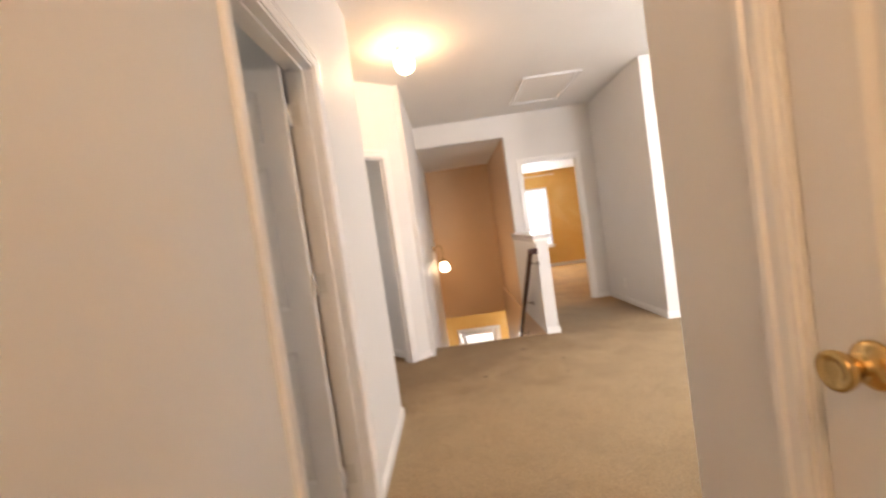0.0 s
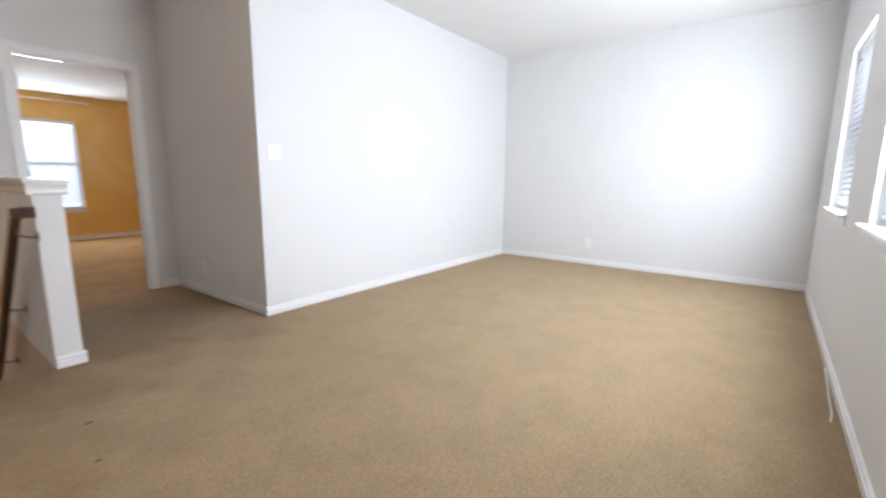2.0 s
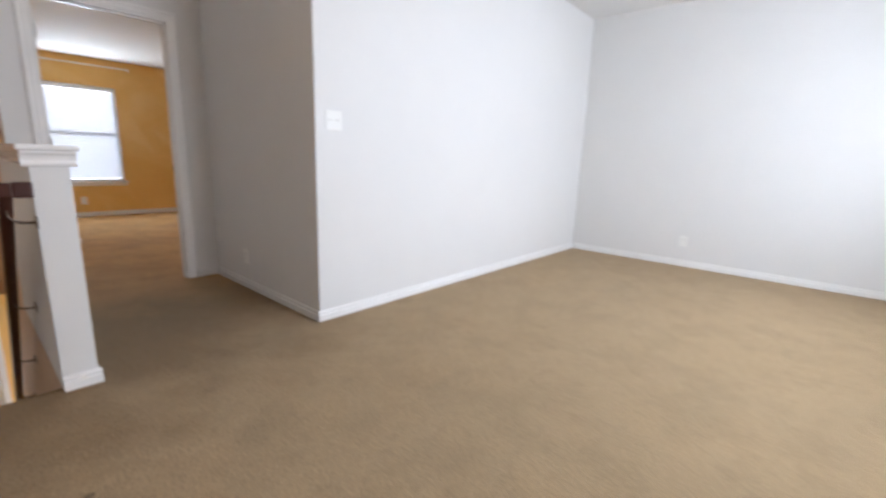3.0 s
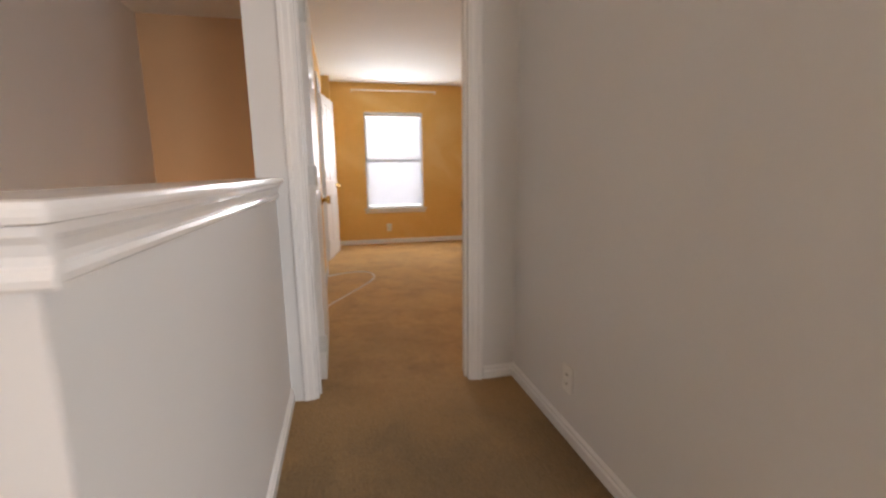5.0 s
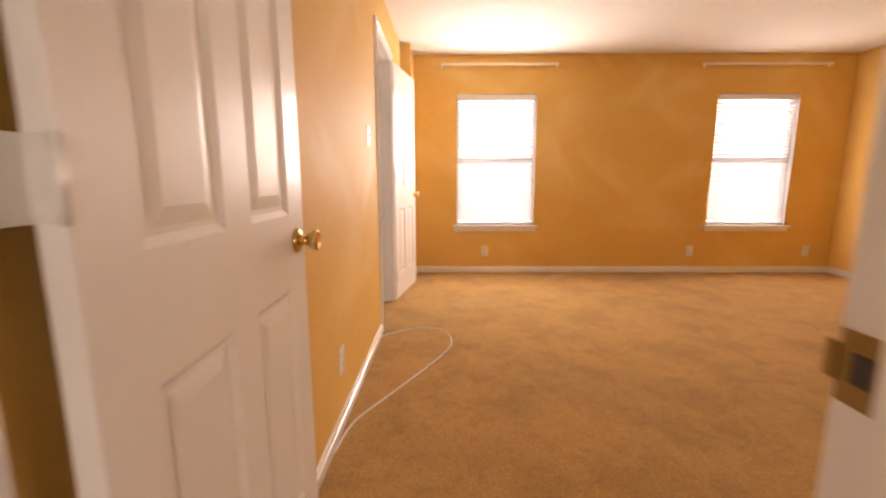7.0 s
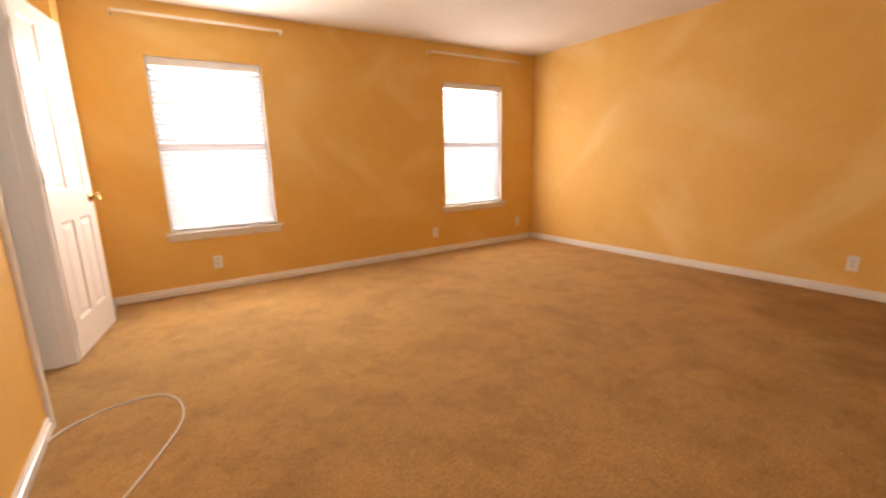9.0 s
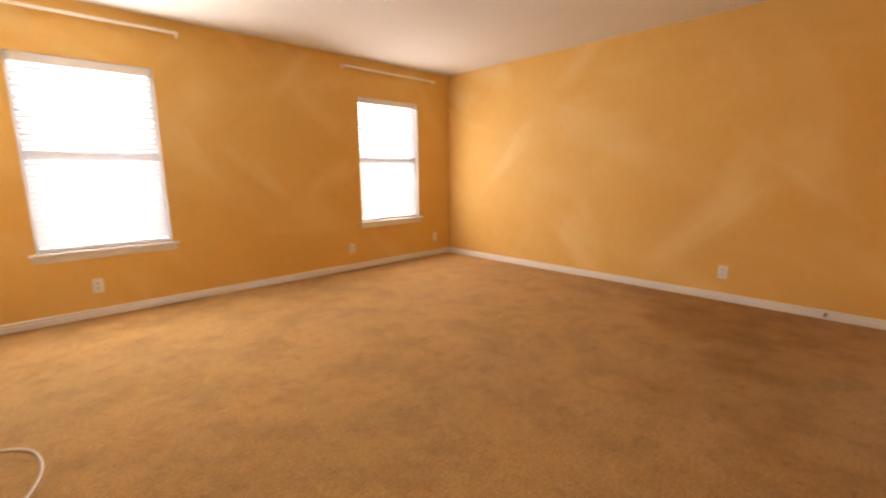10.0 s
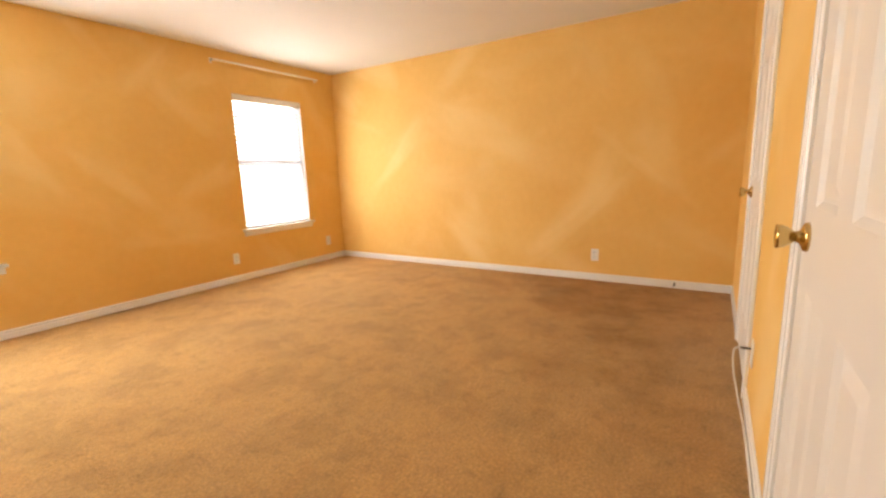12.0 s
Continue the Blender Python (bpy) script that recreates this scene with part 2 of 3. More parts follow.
# bedroom colour holds real soil plus orange bounce light off its walls
M_CARPET_BED = carpet("soiled_warm_lit_carpet", (0.57, 0.335, 0.132), (0.50, 0.28, 0.10), 0.15, ((0.41, 0.205, 0.060), 4.95, 4.0), ((0.47, 0.275, 0.115), 7.6, 6.49))


# ---- mesh helpers ----
def mesh_object(name, bm, mats, parent=None, label="", smooth=False):
    bmesh.ops.recalc_face_normals(bm, faces=bm.faces)
    me = bpy.data.meshes.new(name)
    bm.to_mesh(me)
    bm.free()
    for m in mats if isinstance(mats, (list, tuple)) else [mats]:
        me.materials.append(m)
    if smooth:
        for p in me.polygons:
            p.use_smooth = True
    ob = new(name, me)
    if parent:
        ob.parent = parent
    if label:
        ob["label"] = label
    return ob


def part(name, bm, mat, parent, label="", smooth=False):
    return mesh_object(name, bm, mat, parent, label, smooth)


def box_bm(x0, x1, y0, y1, z0, z1, bevel=0.0, bm=None):
    bm = bm or bmesh.new()
    v = [bm.verts.new((x, y, z)) for x in (x0, x1) for y in (y0, y1) for z in (z0, z1)]
    fs = [bm.faces.new([v[k] for k in f]) for f in ((0, 1, 3, 2), (4, 6, 7, 5), (0, 4, 5, 1), (2, 3, 7, 6), (0, 2, 6, 4), (1, 5, 7, 3))]
    if bevel:
        es = list({e for f in fs for e in f.edges})
        bmesh.ops.bevel(bm, geom=es, offset=bevel, segments=2, affect="EDGES", profile=0.6)
    return bm


def wall(name, axis, a0, a1, t0, t1, z0, z1, openings=(), low=None, high=None, label="", rim=None):
    """A wall along x or y with openings (a0, a1, z0, z1) through it. low, high: the paint of its two sides."""
    low, high = low or M_WHITE, high or M_WHITE
    As = sorted({a0, a1, *[o[0] for o in openings], *[o[1] for o in openings]})
    Zs = sorted({z0, z1, *[o[2] for o in openings], *[o[3] for o in openings]})
    solid = {}
    for i in range(len(As) - 1):
        for k in range(len(Zs) - 1):
            ca, cz = (As[i] + As[i + 1]) / 2, (Zs[k] + Zs[k + 1]) / 2
            solid[i, k] = not any(o[0] < ca < o[1] and o[2] < cz < o[3] for o in openings)
    bm = bmesh.new()
    cache = {}

    def vert(a, t, z):
        key = (a, t, z)
        if key not in cache:
            cache[key] = bm.verts.new((a, t, z) if axis == "x" else (t, a, z))
        return cache[key]

    def quad(pts, mi):
        bm.faces.new([vert(*p) for p in pts]).material_index = mi

    for (i, k), on in solid.items():
        if not on:
            continue
        A, B, Z, Y = As[i], As[i + 1], Zs[k], Zs[k + 1]
        quad([(A, t0, Z), (B, t0, Z), (B, t0, Y), (A, t0, Y)], 0)
        quad([(A, t1, Z), (A, t1, Y), (B, t1, Y), (B, t1, Z)], 1)
        for di, dk, pts in ((-1, 0, [(A, t0, Z), (A, t0, Y), (A, t1, Y), (A, t1, Z)]), (1, 0, [(B, t0, Z), (B, t1, Z), (B, t1, Y), (B, t0, Y)]),
                            (0, -1, [(A, t0, Z), (A, t1, Z), (B, t1, Z), (B, t0, Z)]), (0, 1, [(A, t0, Y), (B, t0, Y), (B, t1, Y), (A, t1, Y)])):
            if not solid.get((i + di, k + dk), False):
                quad(pts, 2)
    ob = mesh_object(name, bm, [low, high, rim or low])
    return tagged(ob, label or "smooth painted drywall wall", "wall", kind="structure")


def slab(name, x0, x1, y0, y1, z0, z1, mat, label, category):
    return tagged(mesh_object(name, box_bm(x0, x1, y0, y1, z0, z1), mat), label, category, kind="structure")


def extrude_profile(bm, profile, p0, p1, out):
    """Sweeps a profile of (out, up) points from p0 to p1 on the floor line; out is the way off the wall."""
    p0, p1, out = Vector(p0), Vector(p1), Vector(out).normalized()
    rings = []
    for p in (p0, p1):
        rings.append([bm.verts.new(p + out * o + Vector((0, 0, u))) for o, u in profile])
    n = len(profile)
    for i in range(n):
        j = (i + 1) % n
        bm.faces.new([rings[0][i], rings[0][j], rings[1][j], rings[1][i]])
    bm.faces.new(rings[0])
    bm.faces.new(rings[1][::-1])
    return bm


BASE = [(0, 0), (0.014, 0), (0.014, 0.040), (0.006, 0.044), (0.006, 0.050), (0.011, 0.053), (0.011, 0.060), (0.004, 0.068), (0, 0.068)]


def baseboard(p0, p1, out):
    ob = mesh_object("baseboard", extrude_profile(bmesh.new(), BASE, (*p0, 0.004), (*p1, 0.004), (*out, 0)), M_TRIM)
    tagged(ob, "white painted wooden baseboard along the carpet", "baseboard", kind="structure")
    return ob


CASE = [(0, 0), (0, 0.062), (0.010, 0.062), (0.018, 0.054), (0.018, 0.040), (0.013, 0.034), (0.013, 0.014), (0.009, 0.006), (0.009, 0)]


def casing(name, m, w, h, label):
    """Casing round one side of a doorway, in local x (across) and z (up), standing out in -y: two sides and a head, mitred."""
    root = tagged(new(name), label, "door casing", kind="structure")
    root.matrix_world = m
    x0, x1 = -w / 2, w / 2

    def strip(pname, corners):
        # corners: for each profile point a start and an end
        bm = bmesh.new()
        r0, r1 = [], []
        for o, u in CASE:
            a, b = corners(u)
            r0.append(bm.verts.new((a[0], -o, a[1])))
            r1.append(bm.verts.new((b[0], -o, b[1])))
        n = len(CASE)
        for i in range(n):
            j = (i + 1) % n
            bm.faces.new([r0[i], r0[j], r1[j], r1[i]])
        bm.faces.new(r0)
        bm.faces.new(r1[::-1])
        part(pname, bm, M_TRIM, root)

    strip("side_casing", lambda u: ((x0 - u, 0.004), (x0 - u, h + u)))
    strip("side_casing", lambda u: ((x1 + u, 0.004), (x1 + u, h + u)))
    strip("head_casing", lambda u: ((x0 - u, h + u), (x1 + u, h + u)))
    return root


def jamb(name, m, w, h, depth, label, stop=True):
    """The lining of a doorway with its stops; local y runs through the wall from 0 to depth."""
    root = tagged(new(name), label, "door frame", kind="structure")
    root.matrix_world = m
    t = 0.016
    part("side_jamb", box_bm(-w / 2, -w / 2 + t, -0.002, depth + 0.002, 0.004, h), M_TRIM, root)
    part("side_jamb", box_bm(w / 2 - t, w / 2, -0.002, depth + 0.002, 0.004, h), M_TRIM, root)
    part("head_jamb", box_bm(-w / 2 + t, w / 2 - t, -0.002, depth + 0.002, h - t, h), M_TRIM, root)
    if stop:
        y0, y1 = depth * 0.35, depth * 0.62
        part("door_stop", box_bm(-w / 2 + t, -w / 2 + t + 0.01, y0, y1, 0.004, h - t), M_TRIM, root)
        part("door_stop", box_bm(w / 2 - t - 0.01, w / 2 - t, y0, y1, 0.004, h - t), M_TRIM, root)
        part("door_stop", box_bm(-w / 2 + t + 0.01, w / 2 - t - 0.01, y0, y1, h - t - 0.01, h - t), M_TRIM, root)
    return root


def leaf_bm(w, h, t, rows, cols):
    """A moulded panel door: local x 0..w, y 0..t, z 0..h. rows, cols: the panels' spans."""
    bm = bmesh.new()
    xs = sorted({0, w, *[v for c in cols for v in c]})
    zs = sorted({0, h, *[v for r in rows for v in r]})
    panels = {(c[0], r[0]) for c in cols for r in rows}
    for y, s in ((0.0, 1), (t, -1)):
        for i in range(len(xs) - 1):
            for k in range(len(zs) - 1):
                a, b, c, d = xs[i], xs[i + 1], zs[k], zs[k + 1]
                ring = [bm.verts.new(p) for p in ((a, y, c), (b, y, c), (b, y, d), (a, y, d))]
                if (a, c) not in panels:
                    bm.faces.new(ring)
                    continue
                for inset, deep in ((0.006, 0.004), (0.014, 0.009), (0.024, 0.009), (0.052, 0.003)):
                    yy = y + s * deep
                    nxt = [bm.verts.new(p) for p in ((a + inset, yy, c + inset), (b - inset, yy, c + inset), (b - inset, yy, d - inset), (a + inset, yy, d - inset))]
                    for q in range(4):
                        bm.faces.new([ring[q], ring[(q + 1) % 4], nxt[(q + 1) % 4], nxt[q]])
                    ring = nxt
                bm.faces.new(ring)
    for pts in (((0, 0, 0), (0, t, 0), (0, t, h), (0, 0, h)), ((w, 0, 0), (w, 0, h), (w, t, h), (w, t, 0)),
                ((0, 0, 0), (w, 0, 0), (w, t, 0), (0, t, 0)), ((0, 0, h), (0, t, h), (w, t, h), (w, 0, h))):
        bm.faces.new([bm.verts.new(p) for p in pts])
    bmesh.ops.remove_doubles(bm, verts=bm.verts, dist=0.0002)
    return bm


def lathe_bm(profile, segments=24, axis="y"):
    """Turned shape: profile of (radius, along)."""
    bm = bmesh.new()
    rings = []
    for r, a in profile:
        ring = []
        for s in range(segments):
            c, d = r * math.cos(2 * math.pi * s / segments), r * math.sin(2 * math.pi * s / segments)
            ring.append(bm.verts.new({"y": (c, a, d), "z": (c, d, a), "x": (a, c, d)}[axis]))
        rings.append(ring)
    for i in range(len(rings) - 1):
        for s in range(segments):
            j = (s + 1) % segments
            bm.faces.new([rings[i][s], rings[i][j], rings[i + 1][j], rings[i + 1][s]])
    bm.faces.new(rings[0])
    bm.faces.new(rings[-1][::-1])
    return bm


ROSE = [(0.033, 0.0), (0.033, -0.004), (0.031, -0.008), (0.024, -0.011), (0.017, -0.014), (0.013, -0.018), (0.011, -0.026)]
KNOB = [(0.011, -0.024), (0.013, -0.030), (0.019, -0.040), (0.024, -0.050), (0.027, -0.060), (0.0275, -0.065), (0.026, -0.069), (0.021, -0.070), (0.018, -0.067), (0.010, -0.066), (0.003, -0.066)]


def knob(parent, x, y, z, flip):
    """A brass knob on a face of a leaf; flip: 1 stands out in -y, -1 in +y."""
    rose = part("door_knob", lathe_bm([(r, a * 0.84 * flip) for r, a in KNOB]), M_BRASS, parent, "polished brass tulip knob", True)
    rose.location = (x, y, z)
    part("rose", lathe_bm([(r, a * flip) for r, a in ROSE]), M_BRASS, rose, "round brass rose", True)


def hinge(parent, x, y, z, sx, jamb_plate):
    """A butt hinge with a knuckle, at a leaf's edge."""
    bm = box_bm(x - 0.0015, x + 0.0015, y - 0.002, y + 0.033, z - 0.045, z + 0.045, 0.0005)
    ob = part("hinge", bm, M_HINGE, parent, "white painted butt hinge")
    if jamb_plate:
        x0, x1, y0, y1 = jamb_plate
        part("hinge_leaf", box_bm(x0, x1, y0, y1, z - 0.045, z + 0.045, 0.0005), M_HINGE, ob)
    k = lathe_bm([(0.002, -0.047), (0.006, -0.045), (0.006, 0.045), (0.002, 0.047)], 10, "z")
    bmesh.ops.translate(k, verts=k.verts, vec=(x + sx * 0.004, y - 0.004, z))
    part("knuckle", k, M_HINGE, ob, smooth=True)


ROWS6 = ((0.21, 0.80), (0.985, 1.60), (1.70, 1.92))


def panel_door(name, m, w, label, knob_faces=(1, -1), hinges=True, h=2.02, jamb_plate=None, knob_z=0.915, backset=0.06):
    """Six-panel door hinged at local x 0; local -y and +y are its faces."""
    root = tagged(new(name), label, "door", kind="structure")
    root.matrix_world = m
    s = 0.105
    mid = w / 2
    part("leaf", leaf_bm(w, h, 0.035, ROWS6, ((s, mid - 0.05), (mid + 0.05, w - s))), M_DOOR, root)
    for f in knob_faces:
        knob(root, w - backset, 0.0 if f == 1 else 0.035, knob_z, f)
    if hinges:
        for z in (0.20, 1.075, 1.82):
            hinge(root, -0.003, 0.0, z, -1, jamb_plate)
    return root


def tube_bm(points, radius, segments=8, closed_ends=True):
    """A round tube along a smooth line through points."""
    pts = [Vector(p) for p in points]
    path = []
    for i in range(len(pts) - 1):
        a, b, c, d = pts[max(i - 1, 0)], pts[i], pts[i + 1], pts[min(i + 2, len(pts) - 1)]
        for k in range(8):
            t = k / 8
            path.append(0.5 * ((2 * b) + (c - a) * t + (2 * a - 5 * b + 4 * c - d) * t * t + (3 * b - a - 3 * c + d) * t ** 3))
    path.append(pts[-1])
    bm = bmesh.new()
    rings = []
    for i, p in enumerate(path):
        d = (path[min(i + 1, len(path) - 1)] - path[max(i - 1, 0)]).normalized()
        side = d.cross(Vector((0, 0, 1)))
        side = side.normalized() if side.length > 1e-4 else Vector((1, 0, 0))
        up = side.cross(d)
        rings.append([bm.verts.new(p + (side * math.cos(2 * math.pi * s / segments) + up * math.sin(2 * math.pi * s / segments)) * radius) for s in range(segments)])
    for i in range(len(rings) - 1):
        for s in range(segments):
            j = (s + 1) % segments
            bm.faces.new([rings[i][s], rings[i][j], rings[i + 1][j], rings[i + 1][s]])
    bm.faces.new(rings[0])
    bm.faces.new(rings[-1][::-1])
    return bm


# ---- structure: floors and ceilings ----
DH = 2.045                                                     # doorway height
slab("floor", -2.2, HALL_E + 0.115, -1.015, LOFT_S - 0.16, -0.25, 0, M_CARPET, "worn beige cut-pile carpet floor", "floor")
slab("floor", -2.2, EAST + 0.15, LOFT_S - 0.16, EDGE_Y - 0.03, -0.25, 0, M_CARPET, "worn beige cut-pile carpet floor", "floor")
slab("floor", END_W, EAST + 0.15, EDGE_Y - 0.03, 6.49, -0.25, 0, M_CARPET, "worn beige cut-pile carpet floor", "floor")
slab("floor", END_W, EAST + 0.15, 6.49, BED_N + 0.15, -0.25, 0, M_CARPET_BED, "soiled tan-brown cut-pile carpet floor, orange bounce light in its colour", "floor")
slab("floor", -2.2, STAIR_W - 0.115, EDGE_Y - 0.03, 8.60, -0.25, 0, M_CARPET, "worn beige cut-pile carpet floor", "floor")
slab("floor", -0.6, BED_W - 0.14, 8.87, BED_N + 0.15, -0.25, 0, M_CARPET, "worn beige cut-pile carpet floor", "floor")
slab("ceiling", -2.2, HALL_E + 0.115, -1.015, LOFT_S - 0.16, HI, HI + 0.12, M_CEIL, "off-white textured drywall ceiling", "ceiling")
slab("ceiling", -2.2, EAST + 0.15, LOFT_S - 0.16, DOOR_S + 0.06, HI, HI + 0.12, M_CEIL, "off-white textured drywall ceiling", "ceiling")
slab("ceiling", -0.6, BED_W - 0.08, DOOR_S + 0.06, BED_N + 0.15, LO, LO + 0.12, M_CEIL, "off-white textured drywall ceiling", "ceiling")
slab("ceiling", BED_W - 0.08, EAST + 0.15, DOOR_S + 0.06, BED_N + 0.15, LO + 0.002, LO + 0.12, M_CEIL, "plain boards over the bedroom ceiling", "ceiling")
slab("ceiling", BED_W, EAST, DOOR_N, BED_N, BED_TOP, LO + 0.001, M_CEIL, "off-white textured drywall ceiling", "ceiling")

# ---- structure: walls ----
DL, DR = 1.700, 2.500                                           # bedroom doorway
wall("wall_hall_west", "y", -0.9, 3.225, HALL_W - 0.115, HALL_W, 0, HI, [(1.45, 2.22, 0, DH)], label="beige-white painted hall wall with a doorway")
wall("wall_hall_east", "y", -0.9, LOFT_S - 0.16, HALL_E, HALL_E + 0.115, 0, HI, [(0.193, 0.973, 0, DH)], label="beige-white painted hall wall with a closed door")
wall("wall_hall_south", "x", -2.2, HALL_E + 0.115, -1.015, -0.9, 0, HI, label="beige-white painted end wall of the hall")
wall("wall_loft_south", "x", HALL_E, EAST, LOFT_S - 0.16, LOFT_S, 0, HI, [(2.85, 3.75, 0.90, 2.05), (4.55, 5.45, 0.90, 2.05)], label="white painted outside wall with two windows")
wall("wall_loft_east", "y", LOFT_S - 0.16, DOOR_S, EAST, EAST + 0.15, 0, HI, label="white painted outside wall of the loft")
wall("wall_loft_north", "x", BLOCK_W, EAST, LOFT_N, LOFT_N + 0.115, 0, HI, label="white painted wall of the closet block")
wall("wall_block_side", "y", LOFT_N + 0.115, DOOR_S, BLOCK_W, BLOCK_W + 0.115, 0, HI, label="white painted side wall of the closet block")
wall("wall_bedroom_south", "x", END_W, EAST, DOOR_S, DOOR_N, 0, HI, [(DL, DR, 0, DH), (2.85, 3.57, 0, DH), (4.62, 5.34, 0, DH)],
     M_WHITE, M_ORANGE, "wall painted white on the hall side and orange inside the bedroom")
wall("wall_stair_header", "x", STAIR_W, END_W, DOOR_S, DOOR_N, LO, HI, label="white painted header over the stairs")
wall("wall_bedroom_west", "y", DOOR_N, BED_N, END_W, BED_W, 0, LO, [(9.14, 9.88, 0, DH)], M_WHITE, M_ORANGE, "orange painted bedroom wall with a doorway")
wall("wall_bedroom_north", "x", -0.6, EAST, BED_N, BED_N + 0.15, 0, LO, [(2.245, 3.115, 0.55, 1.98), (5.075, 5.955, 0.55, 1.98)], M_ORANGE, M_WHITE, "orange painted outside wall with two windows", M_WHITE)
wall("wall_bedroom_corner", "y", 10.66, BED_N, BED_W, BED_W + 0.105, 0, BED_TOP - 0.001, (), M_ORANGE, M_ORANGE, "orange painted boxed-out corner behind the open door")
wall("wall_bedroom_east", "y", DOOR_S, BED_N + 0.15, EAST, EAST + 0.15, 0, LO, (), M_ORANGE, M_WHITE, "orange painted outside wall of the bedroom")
wall("wall_stair_west", "y", 4.62, 8.75, STAIR_W - 0.115, STAIR_W, DOWN, HI, label="beige painted stairwell wall")
wall("wall_stair_east", "y", DOOR_N, 8.75, END_W - 0.015, END_W, 0, LO, (), M_TAN, M_TAN, label="tan stairwell wall beside the bedroom")
wall("wall_stair_east_lower", "y", 4.93, 8.75, STAIR_E, STAIR_E + 0.12, DOWN, -0.002, (), M_TAN, M_TAN, label="tan stairwell wall under the half wall")
wall("wall_stair_end", "x", STAIR_W, END_W, 8.75, 8.865, -0.47, LO, (), M_TAN, M_TAN, label="tan end wall over the stairs")
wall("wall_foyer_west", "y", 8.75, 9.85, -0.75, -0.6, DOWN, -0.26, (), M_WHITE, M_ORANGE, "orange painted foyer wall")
# the opening in this unseen wall is added for the foyer lamp
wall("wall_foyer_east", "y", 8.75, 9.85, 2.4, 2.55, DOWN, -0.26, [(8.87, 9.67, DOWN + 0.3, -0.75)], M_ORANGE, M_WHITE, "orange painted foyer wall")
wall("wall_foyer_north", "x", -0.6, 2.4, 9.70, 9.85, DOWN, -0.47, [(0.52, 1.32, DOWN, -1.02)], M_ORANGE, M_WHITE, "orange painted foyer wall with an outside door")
slab("ceiling", -0.6, 2.4, 8.865, 9.85, -0.47, -0.26, M_CEIL, "off-white foyer ceiling", "ceiling")
slab("floor", -0.75, 2.55, 4.9, 10.0, DOWN - 0.1, DOWN, M_TILE, "brown tiled foyer floor", "floor")
wall("wall_half", "y", 4.86, DOOR_S, STAIR_E, HALF_E, 0, 1.055, label="white painted half wall beside the stairs")
# closing walls of the rooms that are seen only through doorways
# both openings are added, unseen, to let the added lamps in
wall("wall_side_room_west", "y", -0.9, 8.6, -2.2, -2.085, 0, HI, [(0.5, 1.5, 0.9, 2.1), (3.9, 4.9, 0.9, 2.1)], label="plain grey-white wall")
wall("wall_side_room_north", "x", -2.085, STAIR_W - 0.115, 5.55, 5.665, 0, HI, label="plain grey-white wall")
wall("wall_side_room_middle", "x", -2.085, HALL_W - 0.115, 3.11, 3.225, 0, HI, label="plain grey-white wall")
wall("wall_side_room_behind_door", "x", -2.085, HALL_W - 0.115, 2.245, 2.345, 0, HI, label="plain grey-white wall behind the open door")
wall("wall_side_room_corner", "y", 3.225, 3.83, -0.90, -0.80, 0, HI, label="plain grey-white wall")
wall("wall_bath_west", "y", 8.87, BED_N, -0.6, -0.485, 0, LO, label="plain white wall")
wall("wall_bath_south", "x", -0.485, END_W, 8.87, 8.985, 0, LO, label="plain white wall")

# diagonal wall with a doorway, at the head of the stairs
A40 = math.radians(40)
diag = Matrix.Translation((STAIR_W - 0.03, 4.635, 0)) @ Matrix.Rotation(A40, 4, "Z")
dw = wall("wall_diagonal", "x", -1.35, 0.0, 0.0, 0.115, 0, HI, [(-1.00, -0.24, 0, DH)], label="white painted diagonal wall with a doorway")
dw.matrix_world = diag


# ---- stairs ----
RISE, RUN, STEPS = 0.190625, 0.235, 16
stairs = tagged(new("stairs"), "carpeted straight stairs going down to the foyer", "stairs", kind="structure")
nose = box_bm(STAIR_W + 0.002, STAIR_E - 0.002, EDGE_Y - 0.03, EDGE_Y + 0.0, -RISE, 0.0)
bmesh.ops.bevel(nose, geom=[e for e in nose.edges if all(v.co.y > EDGE_Y - 0.001 and v.co.z > -0.001 for v in e.verts)], offset=0.02, segments=4, affect="EDGES")
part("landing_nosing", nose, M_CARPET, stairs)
for i in range(1, STEPS):
    y0 = EDGE_Y + (i - 1) * RUN
    t = box_bm(STAIR_W + 0.002, STAIR_E - 0.002, y0 - 0.0, y0 + RUN + 0.02, -(i + 1) * RISE if i < STEPS - 1 else -(i + 1) * RISE, -i * RISE)
    bmesh.ops.bevel(t, geom=[e for e in t.edges if all(v.co.y > y0 + RUN and v.co.z > -i * RISE - 0.001 for v in e.verts)], offset=0.018, segments=3, affect="EDGES")
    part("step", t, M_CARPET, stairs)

# ---- half wall: cap, moulding, base ----
cap = tagged(new("half_wall_cap"), "white enamel cap and moulding on the half wall", "wall cap", kind="structure")
part("cap_board", box_bm(STAIR_E - 0.035, HALF_E + 0.038, 4.86 - 0.035, DOOR_S - 0.002, 1.057, 1.080, 0.008), M_TRIM, cap)
COVE = [(0, 0), (0.008, 0.0), (0.013, 0.004), (0.015, 0.012), (0.013, 0.020), (0.009, 0.024), (0.010, 0.034), (0.015, 0.046), (0.023, 0.054), (0.024, 0.064), (0, 0.064)]
for p0, p1, out in (((HALF_E, 4.86), (HALF_E, DOOR_S - 0.002), (1, 0)), ((STAIR_E, 4.86), (STAIR_E, DOOR_S - 0.002), (-1, 0)), ((STAIR_E - 0.024, 4.86), (HALF_E + 0.024, 4.86), (0, -1))):
    part("moulding", extrude_profile(bmesh.new(), COVE, (*p0, 0.992), (*p1, 0.992), (*out, 0)), M_TRIM, cap)

